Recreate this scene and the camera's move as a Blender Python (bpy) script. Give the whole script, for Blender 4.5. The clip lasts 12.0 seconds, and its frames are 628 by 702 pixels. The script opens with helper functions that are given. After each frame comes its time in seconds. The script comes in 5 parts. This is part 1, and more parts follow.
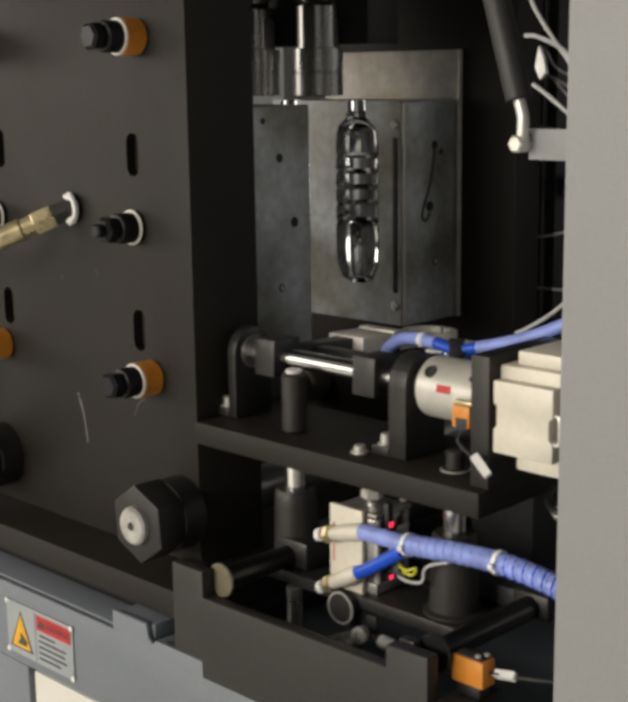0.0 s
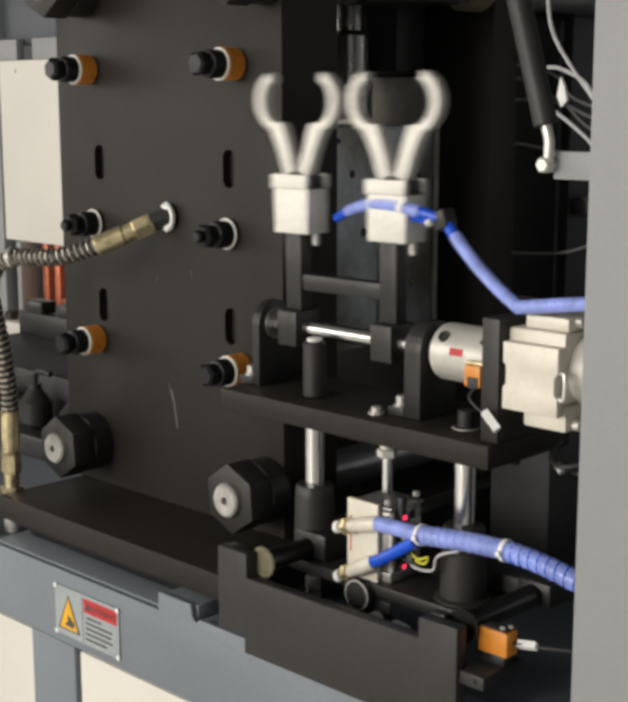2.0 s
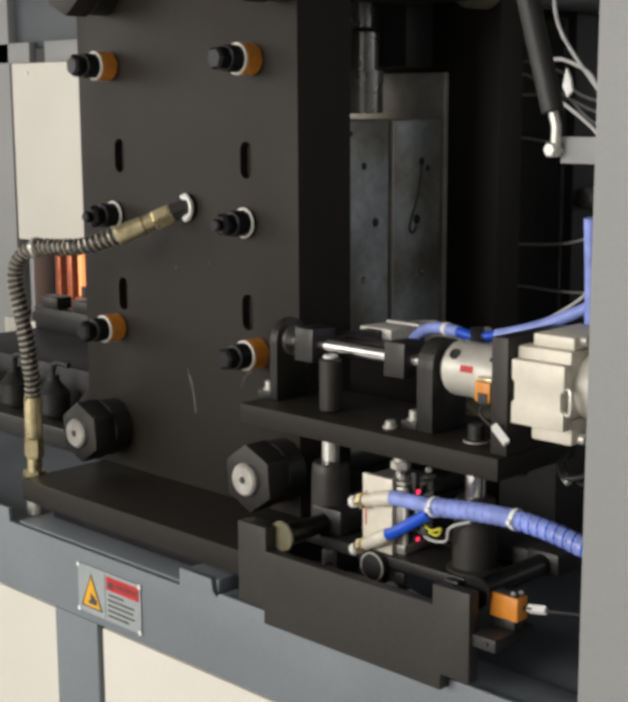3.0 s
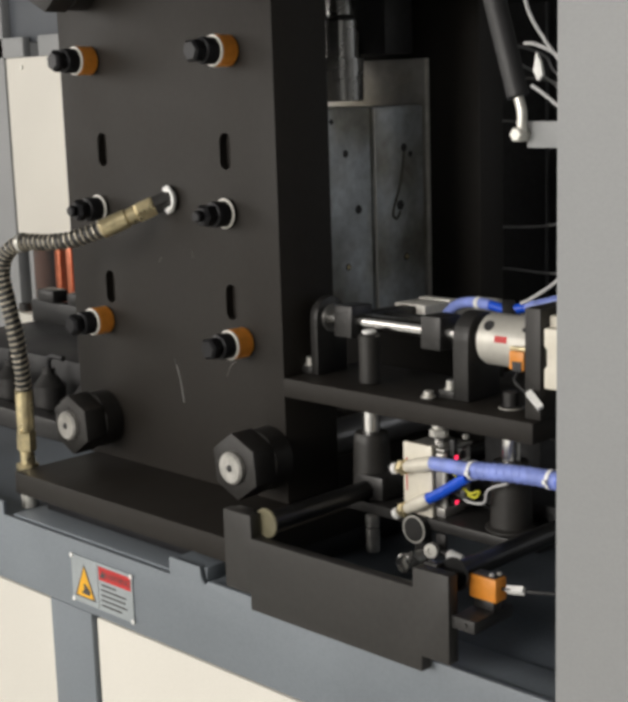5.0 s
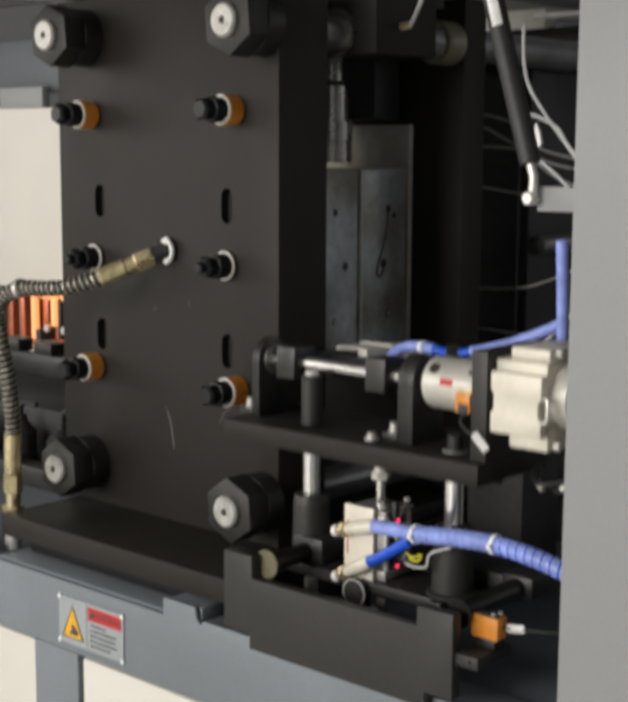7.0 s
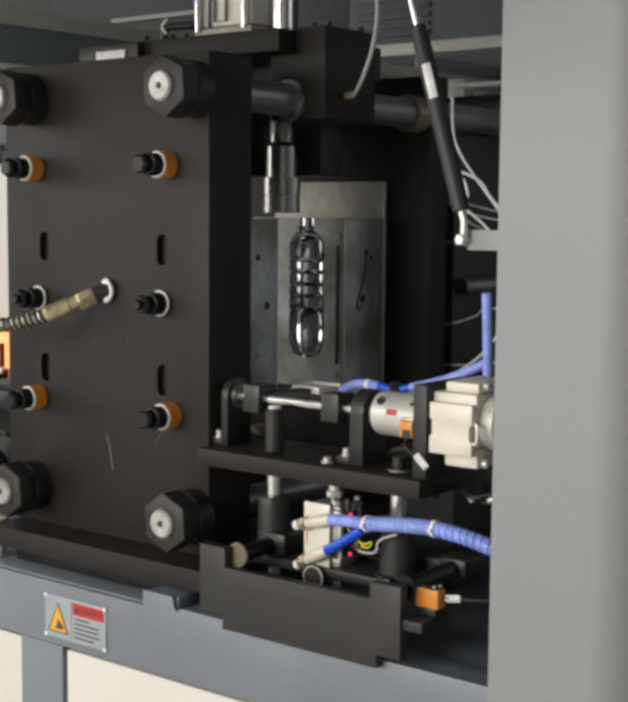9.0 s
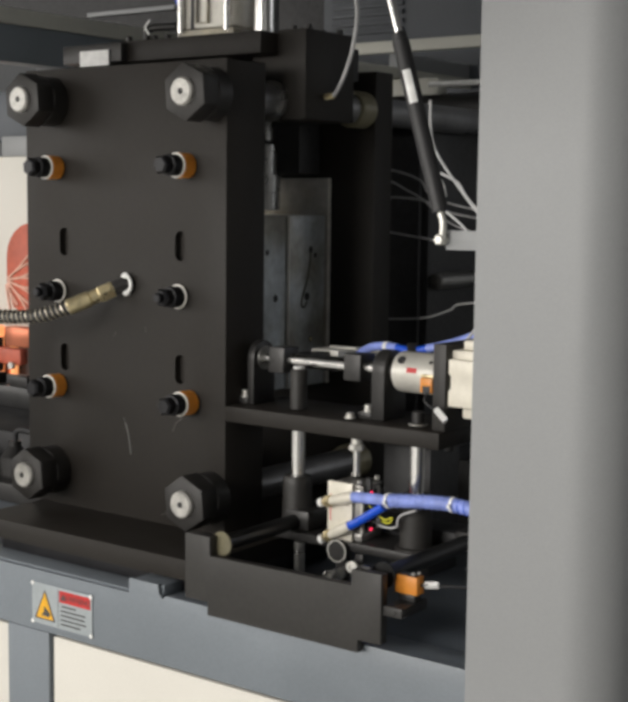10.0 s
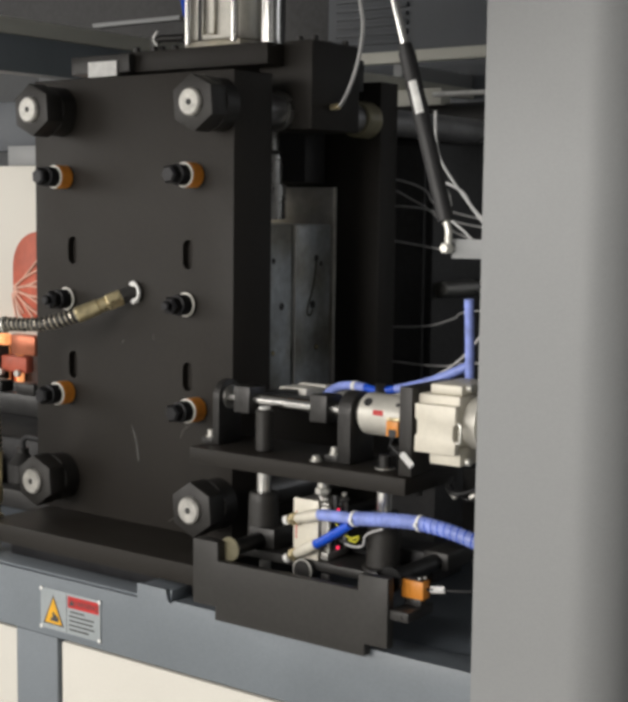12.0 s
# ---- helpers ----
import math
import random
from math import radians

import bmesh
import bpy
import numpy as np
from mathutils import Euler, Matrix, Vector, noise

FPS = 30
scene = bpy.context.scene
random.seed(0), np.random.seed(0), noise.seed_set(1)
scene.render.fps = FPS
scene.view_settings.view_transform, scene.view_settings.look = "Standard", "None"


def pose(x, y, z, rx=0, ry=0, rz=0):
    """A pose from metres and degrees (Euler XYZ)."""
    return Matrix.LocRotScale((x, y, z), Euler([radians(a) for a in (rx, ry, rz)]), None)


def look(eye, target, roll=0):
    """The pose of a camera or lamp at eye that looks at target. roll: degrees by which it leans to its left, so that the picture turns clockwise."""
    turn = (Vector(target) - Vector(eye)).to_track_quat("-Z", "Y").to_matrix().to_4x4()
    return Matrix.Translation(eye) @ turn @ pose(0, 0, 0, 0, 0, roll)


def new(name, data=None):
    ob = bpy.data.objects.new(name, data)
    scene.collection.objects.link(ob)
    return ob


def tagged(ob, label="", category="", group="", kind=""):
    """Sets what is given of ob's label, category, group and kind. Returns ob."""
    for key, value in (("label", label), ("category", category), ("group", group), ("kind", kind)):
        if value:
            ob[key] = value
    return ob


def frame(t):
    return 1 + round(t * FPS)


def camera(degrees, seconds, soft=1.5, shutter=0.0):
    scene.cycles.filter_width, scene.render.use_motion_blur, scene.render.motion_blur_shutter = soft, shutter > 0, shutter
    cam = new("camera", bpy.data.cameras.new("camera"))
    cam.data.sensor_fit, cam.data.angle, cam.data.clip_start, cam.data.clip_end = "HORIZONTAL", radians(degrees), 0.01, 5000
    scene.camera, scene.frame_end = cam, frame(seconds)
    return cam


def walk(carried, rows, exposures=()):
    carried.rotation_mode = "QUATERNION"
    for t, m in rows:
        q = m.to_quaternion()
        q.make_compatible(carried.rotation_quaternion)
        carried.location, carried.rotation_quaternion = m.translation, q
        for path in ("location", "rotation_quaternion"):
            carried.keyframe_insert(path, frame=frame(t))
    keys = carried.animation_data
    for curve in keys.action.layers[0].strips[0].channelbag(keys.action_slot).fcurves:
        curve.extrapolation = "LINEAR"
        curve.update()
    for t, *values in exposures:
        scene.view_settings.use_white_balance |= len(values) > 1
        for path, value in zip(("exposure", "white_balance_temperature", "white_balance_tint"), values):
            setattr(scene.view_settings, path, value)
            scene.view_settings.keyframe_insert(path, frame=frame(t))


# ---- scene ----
cam = camera(26.1, 12.0, 4.2, 0.4)
PATH = [
    (0, (1.141, -0.998, 1.424), (-0.235, 0.398, 1.024), -0.8),
    (0.5, (1.169, -1.036, 1.418), (-0.193, 0.381, 1.045), -0.1),
    (1, (1.176, -1.068, 1.423), (-0.185, 0.35, 1.057), 0.0),
    (1.5, (1.185, -1.095, 1.425), (-0.182, 0.319, 1.062), 0.0),
    (2, (1.198, -1.117, 1.427), (-0.179, 0.285, 1.059), -0.1),
    (2.5, (1.217, -1.15, 1.413), (-0.164, 0.251, 1.058), 0.0),
    (3, (1.232, -1.173, 1.41), (-0.15, 0.228, 1.052), -0.3),
    (4.8, (1.272, -1.137, 1.417), (-0.142, 0.224, 1.033), -2.2),
    (5, (1.269, -1.155, 1.415), (-0.125, 0.228, 1.036), -1.8),
    (5.5, (1.249, -1.198, 1.41), (-0.112, 0.22, 1.04), -0.9),
    (6, (1.238, -1.242, 1.408), (-0.091, 0.208, 1.044), -0.4),
    (6.5, (1.234, -1.269, 1.408), (-0.074, 0.2, 1.048), 0.1),
    (7, (1.238, -1.278, 1.412), (-0.071, 0.206, 1.122), 0.3),
    (7.2, (1.245, -1.295, 1.422), (-0.061, 0.202, 1.19), 0.3),
    (8.8, (1.347, -1.541, 1.431), (0.146, 0.042, 1.203), 0.5),
    (9, (1.369, -1.53, 1.399), (0.151, 0.043, 1.195), 0.5),
    (9.5, (1.375, -1.579, 1.393), (0.19, 0.02, 1.195), 1.1),
    (10, (1.386, -1.591, 1.415), (0.21, 0.011, 1.194), 0.7),
    (10.5, (1.393, -1.61, 1.414), (0.224, -0.001, 1.199), 0.7),
    (11, (1.392, -1.614, 1.413), (0.224, -0.004, 1.204), 0.7),
    (11.5, (1.394, -1.614, 1.415), (0.22, -0.008, 1.206), 0.7),
    (12, (1.393, -1.613, 1.415), (0.214, -0.011, 1.207), 0.7),
]
walk(cam, [(t, look(eye, target, roll)) for t, eye, target, roll in PATH],
     [(0.0, -0.12, 6950, 10), (0.5, 0.06, 6850, 10), (3.0, -0.04, 6600, 10), (5.0, 0.0, 6530, 10), (7.0, -0.04, 6500, 10), (9.0, 0.0, 6430, 10), (12.0, -0.06, 6480, 10)])

# ---- light and hall ----
world = bpy.data.worlds.new("hall_sky")
scene.world = world
world.use_nodes = True
wn = world.node_tree.nodes
sky = wn.new("ShaderNodeTexSky")
sky.sky_type, sky.sun_disc, sky.sun_elevation, sky.sun_rotation = "NISHITA", False, radians(50), radians(200)
wn["Background"].inputs["Strength"].default_value = 0.08
world.node_tree.links.new(sky.outputs[0], wn["Background"].inputs["Color"])


def area_lamp(name, m, sx, sy, watts, colour):
    data = bpy.data.lights.new(name, "AREA")
    data.shape, data.size, data.size_y, data.energy, data.color = "RECTANGLE", sx, sy, watts, colour
    lamp = new(name, data)
    lamp.matrix_world = m
    return lamp


# unseen area lamps for the hall's daylight, from the left and behind the camera
area_lamp("window_light", look((-4.6, -3.0, 1.9), (0.0, 0.2, 1.1)), 3.6, 1.8, 80, (1.0, 0.955, 0.90))
area_lamp("door_light", look((-0.8, -6.2, 2.5), (0.1, 0.0, 1.0)), 3.8, 2.4, 330, (1.0, 0.955, 0.90))
# added fill for the mould's right faces; no window known on that side
area_lamp("rear_window_light", look((4.6, 3.6, 2.4), (0.0, 0.3, 1.25)), 2.6, 1.6, 15, (0.95, 0.97, 1.0))
scene.view_settings.exposure = 0.0


# ---- materials ----
def material(name, colour, rough=0.5, metal=0.0, grain=0.12, scale=60.0, bump=0.05, stain=0.15, stain_scale=5.0,
             stretch=(1, 1, 1), rough_var=0.1, coat=0.0, vary=0.0, specular=0.5, film=None):
    """A procedural surface: base colour with fine grain and broad stains, uneven roughness, fine relief."""
    m = bpy.data.materials.new(name)
    m.use_nodes = True
    n, l = m.node_tree.nodes, m.node_tree.links
    b = n["Principled BSDF"]
    co = n.new("ShaderNodeTexCoord")
    mp = n.new("ShaderNodeMapping")
    mp.inputs["Scale"].default_value = stretch
    l.new(co.outputs["Object"], mp.inputs["Vector"])
    fine, broad = n.new("ShaderNodeTexNoise"), n.new("ShaderNodeTexNoise")
    for t, s, d in ((fine, scale, 6.0), (broad, stain_scale, 4.0)):
        t.inputs["Scale"].default_value, t.inputs["Detail"].default_value = s, d
        l.new(mp.outputs[0], t.inputs["Vector"])
    # colour = base * (1 +- grain) * (1 +- stain)
    r1, r2 = n.new("ShaderNodeMapRange"), n.new("ShaderNodeMapRange")
    for r, t, amount in ((r1, fine, grain), (r2, broad, stain)):
        r.inputs["From Min"].default_value, r.inputs["From Max"].default_value = 0.3, 0.7
        r.inputs["To Min"].default_value, r.inputs["To Max"].default_value = 1 - amount, 1 + amount
        l.new(t.outputs["Fac"], r.inputs["Value"])
    mul = n.new("ShaderNodeMath")
    mul.operation = "MULTIPLY"
    l.new(r1.outputs[0], mul.inputs[0])
    l.new(r2.outputs[0], mul.inputs[1])
    last = mul
    if vary:
        info, r3, mul2 = n.new("ShaderNodeObjectInfo"), n.new("ShaderNodeMapRange"), n.new("ShaderNodeMath")
        r3.inputs["To Min"].default_value, r3.inputs["To Max"].default_value = 1 - vary, 1 + vary
        mul2.operation = "MULTIPLY"
        l.new(info.outputs["Random"], r3.inputs["Value"])
        l.new(mul.outputs[0], mul2.inputs[0])
        l.new(r3.outputs[0], mul2.inputs[1])
        last = mul2
    mix = n.new("ShaderNodeVectorMath")
    mix.operation = "SCALE"
    mix.inputs[0].default_value = colour
    if film:
        patch, blend = n.new("ShaderNodeTexNoise"), n.new("ShaderNodeMix")
        patch.inputs["Scale"].default_value, patch.inputs["Detail"].default_value = stain_scale * 0.8, 3.0
        l.new(co.outputs["Object"], patch.inputs["Vector"])
        edge = n.new("ShaderNodeMapRange")
        edge.inputs["From Min"].default_value, edge.inputs["From Max"].default_value = 0.40, 0.62
        l.new(patch.outputs["Fac"], edge.inputs["Value"])
        blend.data_type = "RGBA"
        blend.inputs["A"].default_value, blend.inputs["B"].default_value = (*colour, 1), (*film, 1)
        l.new(edge.outputs[0], blend.inputs["Factor"])
        l.new(blend.outputs["Result"], mix.inputs[0])
    l.new(last.outputs[0], mix.inputs["Scale"])
    l.new(mix.outputs[0], b.inputs["Base Color"])
    r4 = n.new("ShaderNodeMapRange")
    r4.inputs["From Min"].default_value, r4.inputs["From Max"].default_value = 0.3, 0.7
    r4.inputs["To Min"].default_value, r4.inputs["To Max"].default_value = max(0.02, rough - rough_var), min(1, rough + rough_var)
    l.new(broad.outputs["Fac"], r4.inputs["Value"])
    l.new(r4.outputs[0], b.inputs["Roughness"])
    b.inputs["Metallic"].default_value = metal
    b.inputs["Coat Weight"].default_value = coat
    b.inputs["Specular IOR Level"].default_value = specular
    if bump:
        bp = n.new("ShaderNodeBump")
        bp.inputs["Strength"].default_value, bp.inputs["Distance"].default_value = bump, 0.002
        l.new(fine.outputs["Fac"], bp.inputs["Height"])
        l.new(bp.outputs[0], b.inputs["Normal"])
    return m


def glowing(name, colour, strength):
    m = material(name, colour, 0.4)
    b = m.node_tree.nodes["Principled BSDF"]
    b.inputs["Emission Color"].default_value, b.inputs["Emission Strength"].default_value = (*colour, 1), strength
    return m


BLACK_PLATE = material("blackened_plate_steel", (0.0195, 0.0177, 0.0158), 0.5, 0.1, 0.10, 150, 0.06, 0.16, 4)
PLATEN = material("blackened_platen_steel", (0.0175, 0.0150, 0.0124), 0.55, 0.0, 0.10, 150, 0.06, 0.16, 4, specular=0.28)
WORN_BLACK = material("worn_blackened_steel", (0.0275, 0.0258, 0.0235), 0.55, 0.05, 0.14, 130, 0.06, 0.25, 7)
BLACK = material("black_oxide_steel", (0.031, 0.030, 0.029), 0.42, 0.3, 0.15, 120, 0.05, 0.2, 9)
BLACK_MATT = material("matt_black_metal", (0.034, 0.034, 0.035), 0.6, 0.0, 0.2, 90, 0.05, 0.25, 7)
RUBBER = material("black_rubber", (0.022, 0.022, 0.023), 0.55, 0.0, 0.1, 200, 0.1)
STEEL = material("ground_steel", (0.36, 0.355, 0.34), 0.3, 0.85, 0.08, 90, 0.03, 0.25, 7, (1, 1, 6))
DULL_STEEL = material("oiled_mould_steel", (0.50, 0.49, 0.47), 0.45, 0.25, 0.12, 70, 0.04, 0.35, 9, film=(0.34, 0.31, 0.24))
MOULD_STEEL = material("blue_grey_mould_steel", (0.56, 0.60, 0.63), 0.40, 0.15, 0.12, 80, 0.04, 0.3, 10, film=(0.31, 0.30, 0.26))
CHROME = material("hard_chrome", (0.82, 0.81, 0.79), 0.22, 1.0, 0.03, 120, 0.01, 0.05, 12, rough_var=0.05)
ZINC = material("zinc_plate", (0.68, 0.67, 0.62), 0.38, 0.6, 0.08, 150, 0.03)
BRASS = material("yellow_zinc_brass", (0.68, 0.58, 0.35), 0.33, 0.75, 0.15, 120, 0.04, 0.3, 40)
ORANGE = material("orange_plastic", (0.76, 0.28, 0.035), 0.45, 0.0, 0.06, 120, 0.03, 0.12, 30)
WHITE = material("white_plastic", (0.78, 0.76, 0.70), 0.5, 0.0, 0.04, 100, 0.02, 0.06, 12)
CREAM = material("cream_powder_coat", (0.71, 0.685, 0.62), 0.5, 0.0, 0.03, 300, 0.05, 0.04, 3)
GREY = material("light_grey_powder_coat", (0.275, 0.282, 0.286), 0.5, 0.0, 0.03, 350, 0.08, 0.04, 3)
BLUE_GREY = material("blue_grey_machine_paint", (0.19, 0.215, 0.24), 0.42, 0.0, 0.05, 260, 0.07, 0.10, 4)
PALE_GREY = material("pale_grey_green_paint", (0.60, 0.595, 0.53), 0.5, 0.0, 0.04, 260, 0.05, 0.08, 4)
DARK_PAINT = material("dark_slate_paint", (0.080, 0.089, 0.102), 0.5, 0.0, 0.08, 200, 0.05, 0.15, 4)
ALU = material("cast_aluminium", (0.66, 0.64, 0.58), 0.42, 0.35, 0.05, 120, 0.04, 0.1, 14)
IVORY = material("ivory_anodised", (0.72, 0.68, 0.58), 0.45, 0.1, 0.04, 140, 0.03, 0.08, 14)
GRIP = material("bead_blasted_aluminium", (0.76, 0.74, 0.68), 0.5, 0.1, 0.06, 140, 0.05, 0.1, 20)
BLUE_TUBE = material("royal_blue_polyurethane", (0.015, 0.09, 0.62), 0.28, 0.0, 0.05, 60, 0.02, 0.1, 20)
BLUE_SLEEVE = material("pale_blue_spiral_sleeve", (0.27, 0.345, 0.78), 0.36, 0.0, 0.08, 60, 0.02, 0.15, 30)
RED = material("red_print", (0.55, 0.03, 0.03), 0.5)
YELLOW = material("yellow_green_wire", (0.62, 0.60, 0.05), 0.45)
LABEL = material("silver_label", (0.42, 0.46, 0.48), 0.38, 0.35, 0.05, 120, 0.02)
LABEL_DARK = material("label_print", (0.06, 0.06, 0.06), 0.5)
LABEL_WHITE = material("white_tag", (0.85, 0.85, 0.83), 0.5, stain=0.03)
COPPER = material("copper_oven_fins", (0.60, 0.20, 0.11), 0.35, 0.6, 0.1, 60, 0.03, 0.2, 8)
RUST_RED = material("red_oxide_paint", (0.52, 0.12, 0.07), 0.5, 0.0, 0.08, 60, 0.03, 0.2, 8)
GREASE = material("brownish_grease", (0.22, 0.20, 0.13), 0.35, 0.1)
HALL = material("hall_wall_paint", (0.42, 0.43, 0.44), 0.7, 0.0, 0.04, 30, 0.03, 0.08, 0.6)
ROOF = material("dull_roof_sheet", (0.20, 0.205, 0.21), 0.6, 0.0, 0.06, 30, 0.03, 0.12, 0.8)
CONCRETE = material("painted_concrete", (0.62, 0.62, 0.59), 0.45, 0.0, 0.1, 40, 0.05, 0.2, 0.8)
GLOW = glowing("hot_lamp", (1.0, 0.40, 0.15), 0.9)
LED_RED = glowing("red_diode", (1.0, 0.03, 0.10), 1.6)
WIRE = material("grey_cable", (0.50, 0.50, 0.50), 0.5)


# ---- mesh helpers (coordinates are absolute; part() moves them into the thing's space) ----
def box(bm, x0, x1, y0, y1, z0, z1, bevel=0.0, segments=2):
    res = bmesh.ops.create_cube(bm, size=1.0)
    vs = res["verts"]
    for v in vs:
        v.co = Vector(((x0 + x1) / 2 + v.co.x * (x1 - x0), (y0 + y1) / 2 + v.co.y * (y1 - y0), (z0 + z1) / 2 + v.co.z * (z1 - z0)))
    if bevel:
        es = list({e for v in vs for e in v.link_edges})
        bmesh.ops.bevel(bm, geom=es, offset=bevel, segments=segments, affect="EDGES", profile=0.5)
    return bm


def boxes(*specs, bevel=0.001):
    bm = bmesh.new()
    for s in specs:
        box(bm, *s, bevel=bevel)
    return bm


def lathe(bm, base, axis, profile, n=32, phase=0.0):
    """A turned solid: profile of (distance along axis, radius) from base."""
    a = Vector(axis).normalized()
    u = a.orthogonal().normalized()
    if abs(a.z) < 0.9:
        u = Vector((0, 0, 1)).cross(a).normalized()
    w = a.cross(u)
    rings = []
    for d, r in profile:
        rings.append([bm.verts.new(Vector(base) + a * d + (u * math.cos(2 * math.pi * k / n + phase) + w * math.sin(2 * math.pi * k / n + phase)) * max(r, 1e-5)) for k in range(n)])
    for p, q in zip(rings, rings[1:]):
        for k in range(n):
            bm.faces.new((p[k], p[(k + 1) % n], q[(k + 1) % n], q[k]))
    bm.faces.new(rings[0][::-1])
    bm.faces.new(rings[-1])
    return bm


def rod(bm, base, axis, length, r, n=28, chamfer=0.001, phase=0.0):
    c = min(chamfer, r * 0.4, length * 0.3)
    return lathe(bm, base, axis, [(0, r - c), (c, r), (length - c, r), (length, r - c)], n, phase)


def prism(bm, outline, axis, lo, hi, bevel=0.0):
    """A plate cut to an outline in the two other axes (in order), from lo to hi along axis."""
    def place(a, b, c):
        return {"x": (c, a, b), "y": (a, c, b), "z": (a, b, c)}[axis]
    lower = [bm.verts.new(place(a, b, lo)) for a, b in outline]
    upper = [bm.verts.new(place(a, b, hi)) for a, b in outline]
    fs = [bm.faces.new(lower), bm.faces.new(upper)]
    k = len(outline)
    for i in range(k):
        fs.append(bm.faces.new((lower[i], lower[(i + 1) % k], upper[(i + 1) % k], upper[i])))
    bmesh.ops.recalc_face_normals(bm, faces=fs)
    if bevel:
        es = list({e for f in fs for e in f.edges})
        bmesh.ops.bevel(bm, geom=es, offset=bevel, segments=2, affect="EDGES", profile=0.5)
    return bm


def smooth_path(points, steps=10):
    """A Catmull-Rom line through the points."""
    p = [Vector(q) for q in points]
    p = [2 * p[0] - p[1]] + p + [2 * p[-1] - p[-2]]
    out = []
    for i in range(1, len(p) - 2):
        for s in range(steps):
            t = s / steps
            out.append(0.5 * (2 * p[i] + (p[i + 1] - p[i - 1]) * t + (2 * p[i - 1] - 5 * p[i] + 4 * p[i + 1] - p[i + 2]) * t * t + (3 * p[i] - p[i - 1] - 3 * p[i + 1] + p[i + 2]) * t ** 3))
    return out + [p[-2]]


def tube(bm, points, r, n=10, steps=10, wave=0.0, pitch=0.006):
    """A hose along the points; wave makes rings on it, pitch apart."""
    path = smooth_path(points, steps) if steps else [Vector(q) for q in points]
    if wave:
        fine, run = [], 0.0
        for a, b in zip(path, path[1:]):
            k = max(1, int((b - a).length / (pitch / 4)))
            fine += [a.lerp(b, j / k) for j in range(k)]
        path = fine + [path[-1]]
    last, run, up = None, 0.0, None
    for i, c in enumerate(path):
        d = (path[min(i + 1, len(path) - 1)] - path[max(i - 1, 0)]).normalized()
        up = (d.orthogonal() if up is None else up - d * up.dot(d)).normalized()
        side = d.cross(up)
        run += (c - path[i - 1]).length if i else 0
        rr = r + wave * math.cos(2 * math.pi * run / pitch)
        ring = [bm.verts.new(c + (up * math.cos(2 * math.pi * k / n) + side * math.sin(2 * math.pi * k / n)) * rr) for k in range(n)]
        if last:
            for k in range(n):
                bm.faces.new((last[k], last[(k + 1) % n], ring[(k + 1) % n], ring[k]))
        else:
            bm.faces.new(ring[::-1])
        last = ring
    bm.faces.new(last)
    return bm


def spiral(bm, points, r, wire, pitch, steps=12):
    """A strip wound round a line."""
    path = smooth_path(points, steps)
    out, run, up = [], 0.0, None
    fine = []
    for a, b in zip(path, path[1:]):
        k = max(1, int((b - a).length / (pitch / 9)))
        fine += [a.lerp(b, j / k) for j in range(k)]
    fine.append(path[-1])
    for i, c in enumerate(fine):
        d = (fine[min(i + 1, len(fine) - 1)] - fine[max(i - 1, 0)]).normalized()
        up = (d.orthogonal() if up is None else up - d * up.dot(d)).normalized()
        side = d.cross(up)
        run += (c - fine[i - 1]).length if i else 0
        a = 2 * math.pi * run / pitch
        out.append(c + (up * math.cos(a) + side * math.sin(a)) * r)
    return tube(bm, out, wire, 6, 0)


def world_of(ob):
    at = Vector((0, 0, 0))
    while ob:
        at += ob.location
        ob = ob.parent
    return at


def finish(bm, mat, name, at, second=None):
    bmesh.ops.recalc_face_normals(bm, faces=bm.faces[:])
    for v in bm.verts:
        v.co -= at
    me = bpy.data.meshes.new(name)
    bm.to_mesh(me)
    bm.free()
    for p in me.polygons:
        p.use_smooth = True
    me.materials.append(mat)
    if second:
        me.materials.append(second)
    me.set_sharp_from_angle(angle=radians(34))
    return me


def part(name, bm, mat, parent, label="", second=None):
    ob = new(name, finish(bm, mat, name, world_of(parent), second))
    ob.parent = parent
    return tagged(ob, label)


def solid(name, bm, mat, label, category, origin=(0, 0, 0), group="", kind=""):
    ob = new(name, finish(bm, mat, name, Vector(origin)))
    ob.location = origin
    return tagged(ob, label, category, group, kind)


def thing(name, origin, label, category, group=""):
    ob = new(name)
    ob.empty_display_size = 0.02
    ob.location = origin
    return tagged(ob, label, category, group)


def B():
    return bmesh.new()


def hexagon(cx, cz, r, turn=0.0):
    return [(cx + r * math.cos(math.pi / 3 * k + turn), cz + r * math.sin(math.pi / 3 * k + turn)) for k in range(6)]


